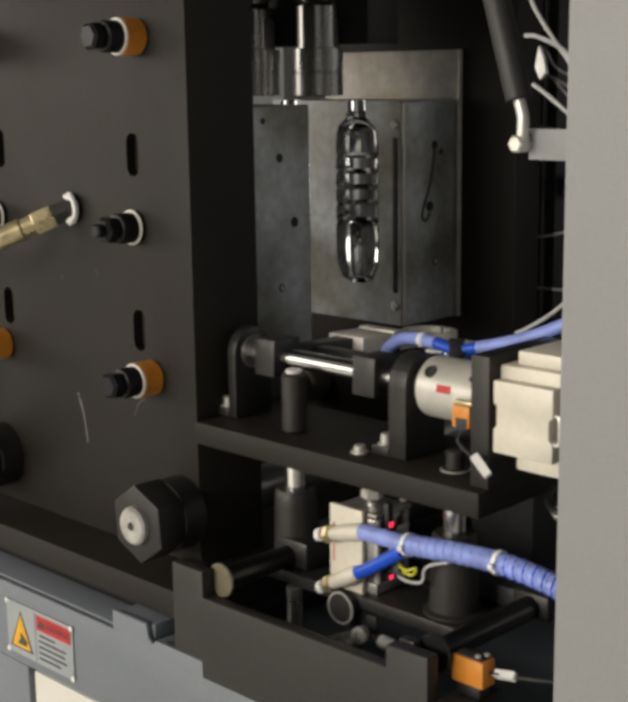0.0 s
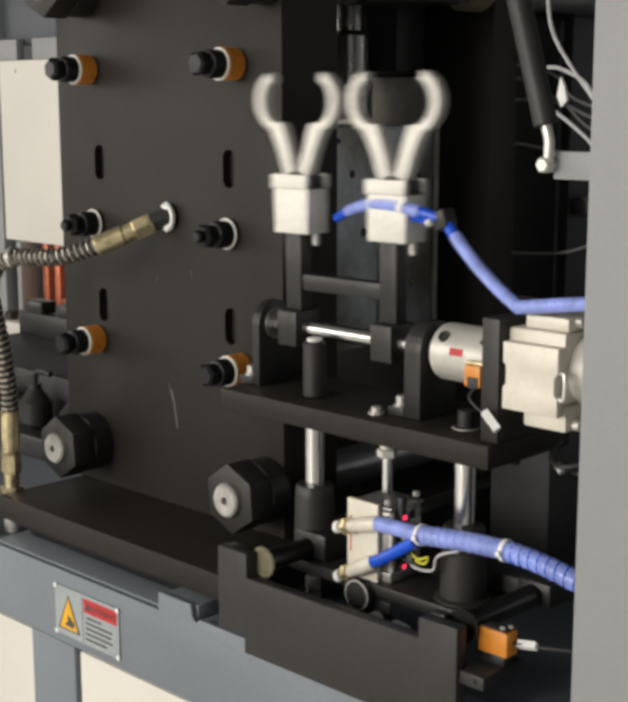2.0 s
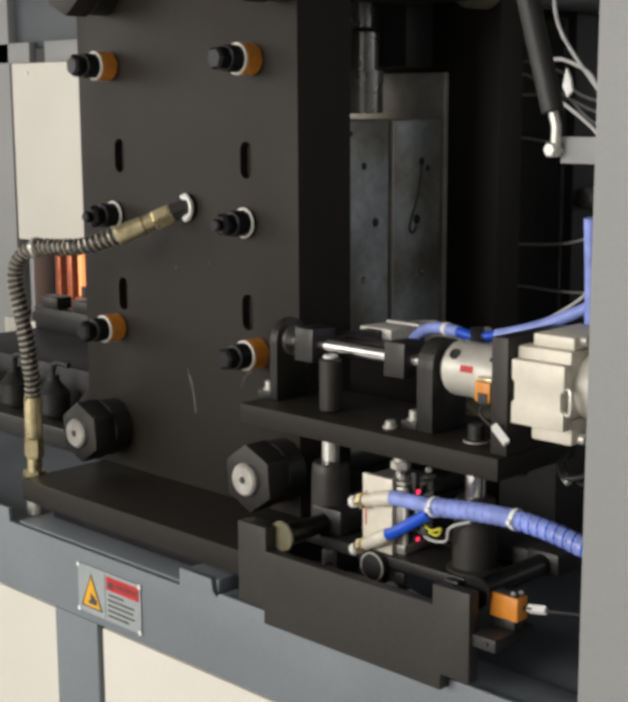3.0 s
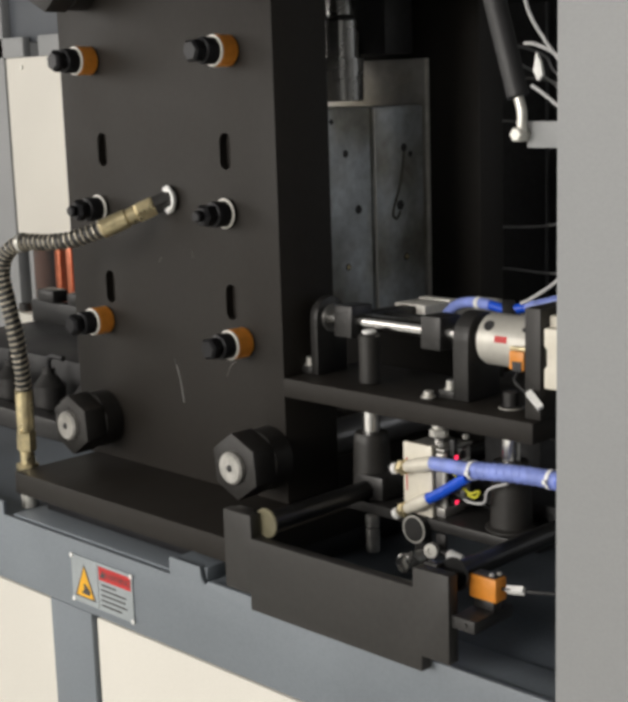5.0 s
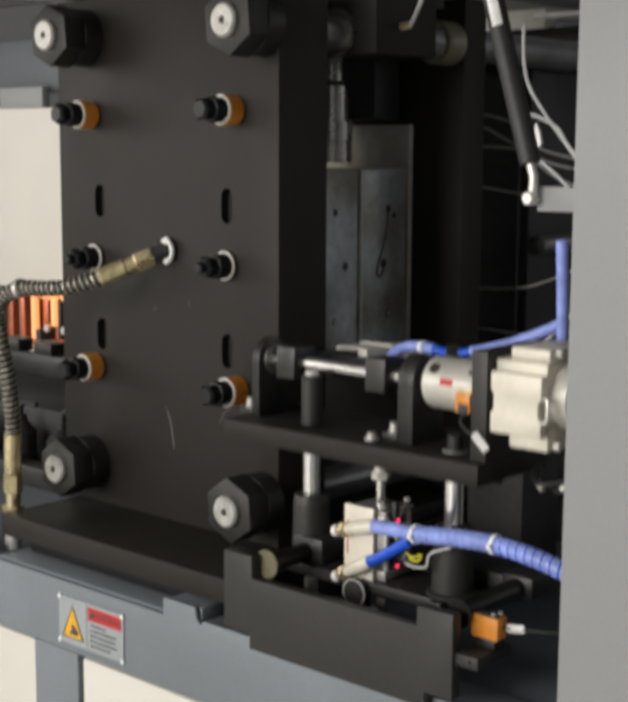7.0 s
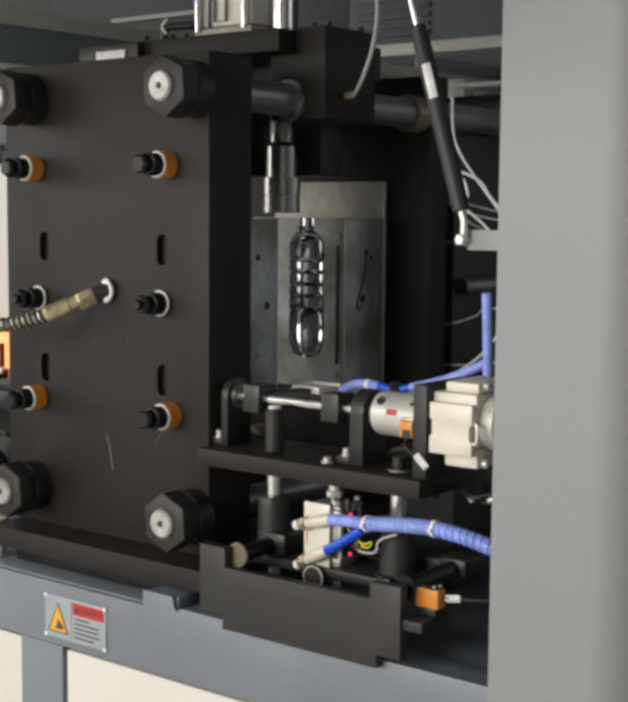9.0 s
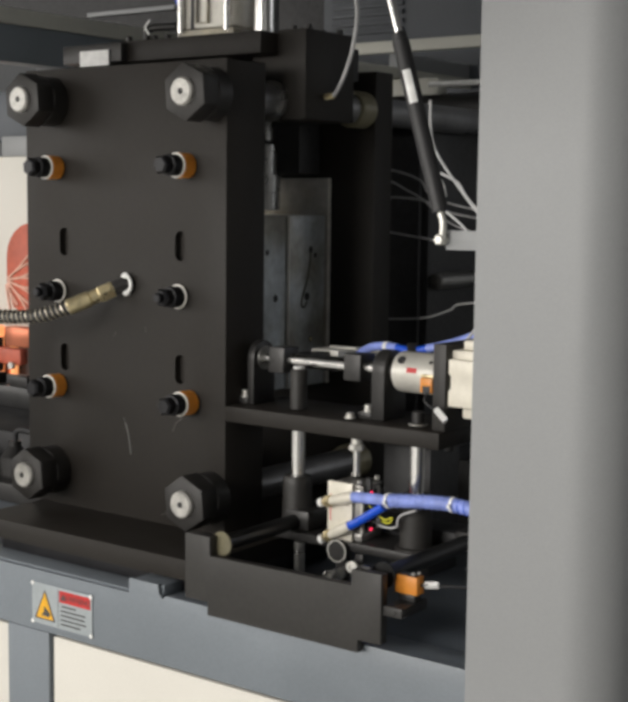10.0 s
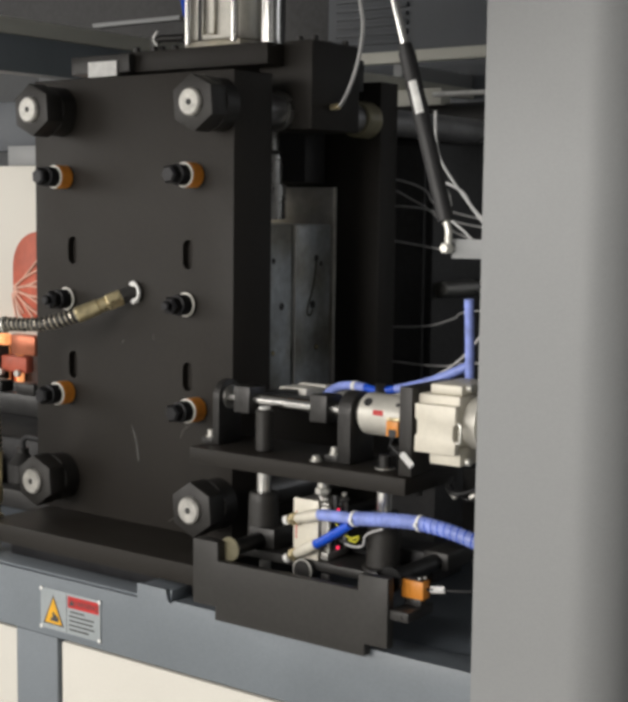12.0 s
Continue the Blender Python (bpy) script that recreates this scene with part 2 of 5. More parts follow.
# ---- hall ----
def hall():
    solid("floor", boxes((-7, 5, -7, 6, -0.2, 0.0), bevel=0), CONCRETE, "grey painted concrete hall floor", "floor", kind="structure")
    solid("ceiling", boxes((-7, 5, -7, 6, 5.2, 5.4), bevel=0), ROOF, "dull grey sheet-metal hall roof", "ceiling", kind="structure")
    solid("wall_north", boxes((-7, 5, 6, 6.2, 0, 5.2), bevel=0), HALL, "pale grey hall wall", "wall", kind="structure")
    solid("wall_south", boxes((-7, 5, -7.2, -7, 0, 5.2), bevel=0), HALL, "pale grey hall wall", "wall", kind="structure")
    solid("wall_east", boxes((5, 5.2, -7, 6, 0, 5.2), bevel=0), HALL, "pale grey hall wall", "wall", kind="structure")
    solid("wall_west", boxes((-7.2, -7, -7, 6, 0, 5.2), bevel=0), HALL, "pale grey hall wall", "wall", kind="structure")


# ---- machine base ----
def machine_base():
    base = thing("machine_cabinet", (0, 0, 0), "blue-grey painted machine base frame with cream panels", "machine cabinet")
    bm = B()
    # front beam with its cut-out top edge
    prism(bm, [(-1.6, 0.728), (0.69, 0.728), (0.69, 0.834), (0.066, 0.834), (0.060, 0.828), (0.054, 0.834), (0.051, 0.849), (-0.008, 0.849), (-0.008, 0.826),
               (-0.386, 0.826), (-0.386, 0.846), (-1.6, 0.846)], "y", -0.155, -0.148, 0.0012)
    part("front_beam", bm, BLUE_GREY, base)
    part("top_deck", boxes((-1.6, 0.74, -0.146, 1.4, 0.78, 0.8245), bevel=0.001), DECK, base, "slate-blue deck plate")
    part("deck_rim", boxes((-0.37, 0.572, -0.147, -0.085, 0.8255, 0.829), bevel=0.0008), BLUE_GREY, base)
    part("deck_tab", boxes((-0.006, 0.056, -0.147, -0.10, 0.8295, 0.847), bevel=0.001), BLUE_GREY, base)
    for x0, x1 in ((-1.6, -1.55), (-0.280, -0.184), (0.60, 0.69)):
        part("upright", boxes((x0, x1, -0.1545, -0.10, 0.0, 0.727), bevel=0.001), BLUE_GREY, base)
    part("bottom_rail", boxes((-1.6, 0.69, -0.153, -0.10, 0.0, 0.10), bevel=0.001), BLUE_GREY, base)
    part("cabinet", boxes((-1.58, 0.72, -0.098, 1.38, 0.02, 0.775), bevel=0), DARK_PAINT, base)
    for x0, x1 in ((-1.545, -0.285), (-0.179, 0.595)):
        part("panel", boxes((x0, x1, -0.150, -0.138, 0.105, 0.722), bevel=0.003), CREAM, base, "cream powder-coated panel")


def guard_post():
    post = thing("guard_post", (0.66, -0.10, 0.0), "light grey powder-coated steel guard post", "post")
    bm = B()
    outline = [(0.574, -0.158), (0.700, -0.158)]
    outline += [(0.700 + 0.065 * math.sin(math.radians(a)), -0.093 - 0.065 * math.cos(math.radians(a))) for a in range(3, 91, 3)]
    outline += [(0.765, 0.26), (0.758, 0.26), (0.758, -0.09), (0.70, -0.150), (0.582, -0.150), (0.582, -0.06), (0.574, -0.06)]
    prism(bm, outline, "z", 0.0, 2.6)
    part("shell", bm, GREY, post)


def gas_spring():
    arm = thing("gas_spring_bracket", (0.52, -0.083, 1.366), "light grey flat bracket on the guard post", "bracket")
    part("arm", boxes((0.489, 0.576, -0.086, -0.080, 1.354, 1.379), bevel=0.0008), GREY, arm)
    spring = thing("gas_spring", (0.472, -0.09, 1.366), "black gas spring with a chromed rod", "gas spring")
    lo, hi = Vector((0.485, -0.094, 1.402)), Vector((0.419, -0.094, 1.622))
    d = (hi - lo).normalized()
    part("cylinder", rod(B(), lo, d, (hi - lo).length, 0.0109, 28), RUBBER, spring, "black painted tube")
    part("collar", rod(B(), hi - d * 0.003, d, 0.012, 0.0095, 24), RUBBER, spring)
    part("piston_rod", rod(B(), hi + d * 0.008, d, 0.50, 0.0052, 20), CHROME, spring, "bright piston rod")
    bm = tube(B(), [lo, lo - d * 0.014, (0.489, -0.094, 1.378), (0.4885, -0.094, 1.370), (0.488, -0.094, 1.362)], 0.0050, 12)
    part("end_fitting", bm, ZINC, spring, "zinc-plated ball socket")
    bm = rod(B(), (0.486, -0.101, 1.367), (0, 1, 0), 0.024, 0.0078, 6, 0.002)
    part("ball_stud", bm, ZINC, spring)
    c = lo.lerp(hi, 0.72)
    u = d.cross(Vector((0.35, -0.93, 0.1))).normalized()
    w = u.cross(d)
    bm = B()
    rows = [[bm.verts.new(c + d * s + (u * math.sin(a) - w * math.cos(a) * -1) * 0.0113) for a in np.linspace(-0.5, 0.5, 6)] for s in (-0.022, 0.022)]
    for k in range(5):
        bm.faces.new((rows[0][k], rows[0][k + 1], rows[1][k + 1], rows[1][k]))
    part("sticker", bm, LABEL_WHITE, spring)


# ---- clamp unit ----
FRONT_ORIGIN, REAR_ORIGIN = (-0.174, 0.05, 0.895), (-0.174, 0.44, 0.895)


def slot_outline(cx, cz, w, h, n=8):
    r = w / 2
    return [(cx + r * math.cos(math.pi * k / n), cz + h / 2 - r + r * math.sin(math.pi * k / n)) for k in range(n + 1)] + \
           [(cx + r * math.cos(math.pi + math.pi * k / n), cz - h / 2 + r + r * math.sin(math.pi + math.pi * k / n)) for k in range(n + 1)]


def plate_with_slots(x0, x1, y0, y1, z0, z1, slots, depth):
    """A thick plate whose front has pockets of slot shape."""
    bm = bmesh.new()
    outer = [bm.verts.new((x, y0, z)) for x, z in ((x0, z0), (x1, z0), (x1, z1), (x0, z1))]
    edges = [bm.edges.new((outer[i], outer[(i + 1) % 4])) for i in range(4)]
    for s in slots:
        ring = [bm.verts.new((x, y0, z)) for x, z in s]
        edges += [bm.edges.new((ring[i], ring[(i + 1) % len(ring)])) for i in range(len(ring))]
        floor_ring = [bm.verts.new((x, y0 + depth, z)) for x, z in s]
        for i in range(len(s)):
            j = (i + 1) % len(s)
            bm.faces.new((ring[i], ring[j], floor_ring[j], floor_ring[i]))
        bm.faces.new(floor_ring)
    bmesh.ops.triangle_fill(bm, use_beauty=True, use_dissolve=False, edges=edges, normal=(0, -1, 0))
    back = [bm.verts.new((v.co.x, y1, v.co.z)) for v in outer]
    for i in range(4):
        j = (i + 1) % 4
        bm.faces.new((outer[i], outer[j], back[j], back[i]))
    bm.faces.new(back)
    rim = [e for e in bm.edges if all(v in outer or v in back for v in e.verts) and len(e.link_faces) == 2]
    bmesh.ops.bevel(bm, geom=rim, offset=0.0018, segments=2, affect="EDGES", profile=0.5)
    return bm


def front_platen():
    pl = thing("front_platen", FRONT_ORIGIN, "thick blackened steel clamp platen with bolts and tie-bar nuts", "clamp platen")
    slots = [slot_outline(x, z, 0.021, 0.047) for x in (-0.045, -0.306) for z in (1.341, 1.146)]
    part("plate", plate_with_slots(-0.397, 0.049, 0.0, 0.095, 0.8900, 1.627, slots, 0.012), PLATEN, pl)
    for x in (0.022, -0.333):
        for z in (0.950, 1.573):
            bm = prism(B(), hexagon(x, z, 0.0440, math.radians(35)), "y", -0.066, -0.030, 0.002)
            nut = part("tie_bar_nut", bm, BLACK_NUT, pl, "blackened hexagon nut")
            part("washer", rod(B(), (x, -0.0300, z), (0, 1, 0), 0.0295, 0.0405, 40, 0.0006), BLACK_NUT, nut)
            bm = lathe(B(), (x, -0.075, z), (0, 1, 0), [(0.004, 0.004), (0.0, 0.005), (0, 0.0185), (0.003, 0.021), (0.03, 0.021)], 32)
            part("tie_bar_end", bm, STEEL_END, nut, "bright turned tie-bar end")
            bm = rod(B(), (x, -0.0765, z), (0, 1, 0), 0.004, 0.0044, 16)
            part("centre_hole", bm, BLACK_MATT, nut)
    for x, z, cap in ((-0.029, 1.466, True), (-0.045, 1.262, False), (-0.022, 1.096, True), (-0.321, 1.464, True), (-0.317, 1.258, False), (-0.319, 1.097, True)):
        far = -0.026 if cap else -0.004
        if cap:
            part("spacer", rod(B(), (x, far, z), (0, 1, 0), 0.0255, 0.0195, 32, 0.002), ORANGE, pl, "orange plastic spacer")
        bm = lathe(B(), (x, far - 0.0028, z), (0, 1, 0), [(0, 0.0155), (0, 0.0190), (0.0012, 0.0196), (0.0024, 0.0190), (0.0024, 0.0155)], 36)
        part("washer_ring", bm, WHITE, pl, "white plastic ring")
        body = 0.019 if cap else 0.021
        bolt = part("hexagon_bolt", lathe(B(), (x, far - 0.0030, z), (0, -1, 0), [(0, 0.0168), (body - 0.003, 0.0168), (body - 0.001, 0.0158), (body, 0.0130)], 32), BOLT, pl, "black oxide bolt with a hexagon head")
        bm = rod(B(), (x, far - 0.0032 - body, z), (0, -1, 0), 0.017, 0.0150, 6, 0.0035, phase=0.35 + 9 * x)
        part("hexagon_head", bm, BOLT, bolt)
        if not cap:
            part("stud_end", rod(B(), (x, far - 0.0202 - body, z), (0, -1, 0), 0.010, 0.0078, 20, 0.002), BOLT, bolt)
    part("scratch", tube(B(), [(-0.168, 0.0, 1.056), (-0.158, 0.0, 1.030), (-0.152, 0.0, 0.996)], 0.0012, 6), STEEL, pl, "bare scratch")
    for pts in ([(-0.060, 0.0, 1.045), (-0.052, 0.0, 1.060), (-0.040, 0.0, 1.068)], [(-0.085, 0.0, 0.905), (-0.065, 0.0, 0.914), (-0.045, 0.0, 0.910)], [(-0.19, 0.0, 1.190), (-0.186, 0.0, 1.196)], [(-0.12, 0.0, 1.21), (-0.118, 0.0, 1.20)]):
        part("scratch", tube(B(), pts, 0.0006, 6), WORN, pl, "faint bare scuff")
    part("mould_backing", boxes((-0.299, -0.049, 0.0955, 0.125, 1.10, 1.455), bevel=0.001), DULL_STEEL, pl, "ground steel backing plate")
    mh = part("mould_half", boxes((-0.299, -0.054, 0.1255, 0.284, 1.085, 1.388), bevel=0.0015), MOULD_STEEL, pl, "oiled blue-grey mould half")
    for y, z, r in ((0.232, 1.325, 0.0055), (0.256, 1.245, 0.0065), (0.232, 1.165, 0.005), (0.205, 1.37, 0.004)):
        part("screw_hole", rod(B(), (-0.0545, y, z), (1, 0, 0), 0.001, r, 20, 0.0003), BLACK_MATT, mh)
    part("screw_insert", rod(B(), (-0.0542, 0.232, 1.165), (1, 0, 0), 0.0018, 0.0032, 16, 0.0004), BRASS, mh)
    return pl


CAVITY_PROFILE = [(0.0, 0.016), (0.014, 0.016), (0.018, 0.021), (0.022, 0.017), (0.026, 0.024), (0.034, 0.0345), (0.044, 0.0385), (0.072, 0.0400), (0.076, 0.0370),
                  (0.080, 0.0400), (0.094, 0.0400), (0.098, 0.0370), (0.102, 0.0400), (0.116, 0.0400), (0.120, 0.0370), (0.124, 0.0400), (0.138, 0.0400), (0.142, 0.0370),
                  (0.146, 0.0400), (0.162, 0.0405), (0.166, 0.0370), (0.172, 0.0405), (0.206, 0.0405), (0.226, 0.0385), (0.244, 0.0290), (0.250, 0.012)]


def rear_mould_block():
    """A mould half with two bottle cavities sunk into its front face."""
    bm = bmesh.new()
    x0, x1, y0, y1, z0, z1 = -0.299, -0.054, 0.286, 0.395, 1.085, 1.388
    n, cells = 12, []
    zs = [z1 - d for d, _ in CAVITY_PROFILE]
    for cx in (-0.266, -0.134):
        grid = []
        for (d, r), z in zip(CAVITY_PROFILE, zs):
            grid.append([bm.verts.new((cx + r * math.cos(math.pi * k / n), y0 + r * math.sin(math.pi * k / n), z)) for k in range(n + 1)])
        for a, b in zip(grid, grid[1:]):
            for k in range(n):
                bm.faces.new((a[k], a[k + 1], b[k + 1], b[k]))
        bm.faces.new(grid[-1])
        for f in bm.faces:
            f.material_index = 1
        cells.append(grid)
    top, bottom = z1, z0
    left, right = cells
    # front face strips: left of, between and right of the cavities, and under them
    ladder = [[bm.verts.new((x0, y0, z)) for z in zs], [g[-1] for g in left], [g[0] for g in left], [g[-1] for g in right], [g[0] for g in right], [bm.verts.new((x1, y0, z)) for z in zs]]
    for p, q in ((0, 1), (2, 3), (4, 5)):
        for i in range(len(zs) - 1):
            bm.faces.new((ladder[p][i], ladder[q][i], ladder[q][i + 1], ladder[p][i + 1]))
    low = [bm.verts.new((v[-1].co.x, y0, z0)) for v in ladder]
    for k in range(5):
        bm.faces.new((ladder[k][-1], ladder[k + 1][-1], low[k + 1], low[k]))
    bl, br, tl, tr = [bm.verts.new(c) for c in ((x0, y1, z0), (x1, y1, z0), (x0, y1, z1), (x1, y1, z1))]
    bm.faces.new([bl, br, tr, tl])
    bm.faces.new(low + [br, bl])
    bm.faces.new([v for v in ladder[0]] + [low[0], bl, tl])
    bm.faces.new([v for v in ladder[5]] + [low[5], br, tr])
    rim = [ladder[0][0]] + left[0][::-1] + right[0][::-1] + [ladder[5][0]]
    bm.faces.new(rim + [tr, tl])
    return bm


def rear_platen():
    pl = thing("rear_platen", REAR_ORIGIN, "thick black rear clamp platen carrying a polished mould half", "clamp platen")
    part("plate", boxes((-0.397, 0.049, 0.4035, 0.459, 0.8900, 1.640), bevel=0.002), PLATEN, pl)
    part("mould_backing", boxes((-0.299, -0.046, 0.3955, 0.403, 1.085, 1.455), bevel=0.0012), DULL_STEEL, pl, "ground steel backing plate")
    # pale strip paints the light that the backing plate's edge catches
    part("edge_strip", boxes((-0.0458, -0.0425, 0.3945, 0.4025, 1.085, 1.455), bevel=0.0012), LIGHTENED_EDGE, pl, "steel edge strip lightened as if catching the light")
    mh = part("mould_half", rear_mould_block(), MOULD_STEEL, pl, "mould half with polished bottle cavities", POLISHED)
    part("cheek_plate", boxes((-0.0535, -0.049, 0.290, 0.3935, 1.085, 1.387), bevel=0.0008), MOULD_STEEL, mh, "oily ground steel cheek")
    # bright line of the parting, drawn in the same lightened edge colour
    part("parting_edge", boxes((-0.0536, -0.0490, 0.2872, 0.2895, 1.085, 1.387), bevel=0.0004), LIGHTENED_EDGE, mh, "bright parting edge")
    part("seal_groove", boxes((-0.068, -0.061, 0.2848, 0.2862, 1.13, 1.340), bevel=0.0003), BLACK_MATT, mh)
    part("dowel", rod(B(), (-0.0645, 0.2865, 1.357), (0, -1, 0), 0.004, 0.0065, 20), CHROME, mh)
    part("dowel", rod(B(), (-0.0645, 0.2865, 1.112), (0, -1, 0), 0.004, 0.0065, 20), CHROME, mh)
    for y, z, r in ((0.350, 1.328, 0.0060), (0.340, 1.245, 0.0075), (0.364, 1.318, 0.0045), (0.352, 1.168, 0.0055)):
        part("screw_hole", rod(B(), (-0.0495, y, z), (1, 0, 0), 0.0012, r, 20, 0.0003), BLACK_MATT, mh)
    part("stain_streak", tube(B(), [(-0.0490, 0.350, 1.322), (-0.0490, 0.342, 1.28), (-0.0490, 0.324, 1.236), (-0.049, 0.332, 1.226), (-0.049, 0.340, 1.236)], 0.0022, 6), OIL, mh, "dark oil streak")
    part("screw_insert", rod(B(), (-0.0492, 0.352, 1.168), (1, 0, 0), 0.0022, 0.0036, 16, 0.0004), BRASS, mh)
    for z in (0.95, 1.573):
        for x in (0.022, -0.333):
            bm = lathe(B(), (x, 0.363, z), (0, 1, 0), [(0, 0.026), (0, 0.0300), (0.003, 0.032), (0.040, 0.032)], 32)
            part("bushing", bm, GREASE, pl, "greasy bronze tie-bar bushing")
    return pl


def tie_bars():
    for x in (0.022, -0.333):
        for z in (0.95, 1.573):
            bm = rod(B(), (x, 0.096, z), (0, 1, 0), 1.1, 0.0250, 36)
            tie_list.append(solid("tie_bar", bm, STEEL_BAR, "ground steel tie bar through the platens", "tie bar", (x, 0.1, z), "clamp tie bars"))


def rail_plate():
    rp = thing("slide_plate", (-0.13, -0.03, 0.8245), "black steel slide plate under the clamp platens", "slide plate")
    part("plate", boxes((-0.372, 0.118, -0.140, 0.62, 0.858, 0.8895), bevel=0.0015), PLATEN, rp)
    # near-black bolt colour paints the shade in the gap under the plate
    part("riser", boxes((-0.35, 0.112, -0.104, 0.60, 0.8292, 0.8575), bevel=0.001), BOLT, rp)


def blow_head():
    head = thing("blow_unit", (-0.10, 0.20, 1.545), "black steel blow-head block above the mould", "blow unit")
    bm = prism(B(), [(-0.020, 1.543), (0.088, 1.543), (0.088, 1.684), (0.030, 1.684), (0.030, 1.6445), (-0.020, 1.6445)], "y", 0.146, 0.280, 0.002)
    part("cheek_block", bm, PLATEN, head)
    part("guide_bush", lathe(B(), (0.022, 0.136, 1.573), (0, 1, 0), [(0, 0.0255), (0, 0.031), (0.003, 0.032), (0.0098, 0.032)], 32), STEEL, head, "bright guide bush")
    part("cross_bar", boxes((-0.300, 0.0295, 0.105, 0.280, 1.645, 1.680), bevel=0.0018), PLATEN, head)
    part("end_block", boxes((-0.43, -0.301, 0.146, 0.280, 1.543, 1.684), bevel=0.002), PLATEN, head)
    # black block added to fill the dark recess above the mould
    part("guide_block", boxes((-0.30, -0.052, 0.318, 0.378, 1.462, 1.62), bevel=0.002), BLACK_MATT, head)
    part("rear_bar", boxes((-0.30, 0.0295, 0.2805, 0.378, 1.6205, 1.675), bevel=0.0015), BLACK_MATT, head)
    part("name_tag", boxes((-0.354, -0.285, 0.085, 0.089, 1.639, 1.665), bevel=0.0006), LABEL_WHITE, head, "white tag")
    part("tag_strip", boxes((-0.40, -0.26, 0.0895, 0.145, 1.645, 1.676), bevel=0.001), BLACK, head)
    for x, y in ((0.045, 0.17), (0.075, 0.17), (0.045, 0.25), (0.075, 0.255), (-0.22, 0.13), (-0.19, 0.13), (-0.27, 0.12)):
        part("screw_head", rod(B(), (x, y, 1.6800 if x < 0.03 else 1.684), (0, 0, 1), 0.009, 0.006, 16), BLACK, head)
    cyl = thing("blow_cylinder", (-0.10, 0.17, 1.6805), "bright aluminium pneumatic cylinder on the blow head", "cylinder")
    part("barrel", boxes((-0.158, -0.042, 0.122, 0.225, 1.692, 2.05), bevel=0.006), ALU, cyl)
    part("end_cap", boxes((-0.160, -0.040, 0.120, 0.227, 1.681, 1.6915), bevel=0.002), DULL_STEEL, cyl)
    part("seam", boxes((-0.131, -0.124, 0.1206, 0.1216, 1.692, 2.05), bevel=0.0002), BLACK_MATT, cyl)
    for x in (-0.149, -0.050):
        part("tie_rod", rod(B(), (x, 0.1165, 1.685), (0, 0, 1), 0.36, 0.0055, 16), CHROME, cyl, "chrome tie rod")
    part("port_frame", boxes((-0.118, -0.090, 0.1155, 0.1215, 1.70, 1.702), (-0.118, -0.115, 0.1155, 0.1215, 1.70, 1.78), (-0.093, -0.090, 0.1155, 0.1215, 1.70, 1.78), bevel=0.0005), DULL_STEEL, cyl)
    part("guide_rod", rod(B(), (-0.004, 0.155, 1.681), (0, 0, 1), 0.40, 0.0175, 28), CHROME, cyl, "chrome guide rod")
    part("rear_rod", rod(B(), (-0.026, 0.20, 1.681), (0, 0, 1), 0.40, 0.014, 28), BLACK, cyl)
    part("elbow", tube(B(), [(-0.228, 0.118, 1.681), (-0.226, 0.118, 1.694), (-0.214, 0.119, 1.700), (-0.196, 0.121, 1.700), (-0.165, 0.125, 1.700)], 0.0065, 12), BLACK, cyl, "black elbow fitting")
    part("cable_tie", tube(B(), [(-0.215, 0.112, 1.688), (-0.222, 0.110, 1.700), (-0.212, 0.110, 1.712)], 0.0022, 8), LABEL_WHITE, cyl, "white cable tie")
    for cx in (-0.232, -0.114):
        nz = thing("blow_nozzle", (cx, 0.29, 1.40), "chromed blow nozzle above the mould neck", "nozzle", "blow nozzles")
        part("stem", rod(B(), (cx, 0.29, 1.517), (0, 0, 1), 0.20, 0.0205, 32), NOZZLE, nz)
        part("ring_seal", rod(B(), (cx, 0.29, 1.512), (0, 0, 1), 0.005, 0.0195, 32), RUBBER, nz)
        bm = lathe(B(), (cx, 0.29, 1.397), (0, 0, 1), [(0, 0.0315), (0.001, 0.0325), (0.028, 0.0325), (0.029, 0.0315), (0.031, 0.0315), (0.032, 0.0328), (0.060, 0.0328), (0.061, 0.027), (0.113, 0.027), (0.115, 0.025)], 36)
        part("sleeve", bm, NOZZLE, nz)


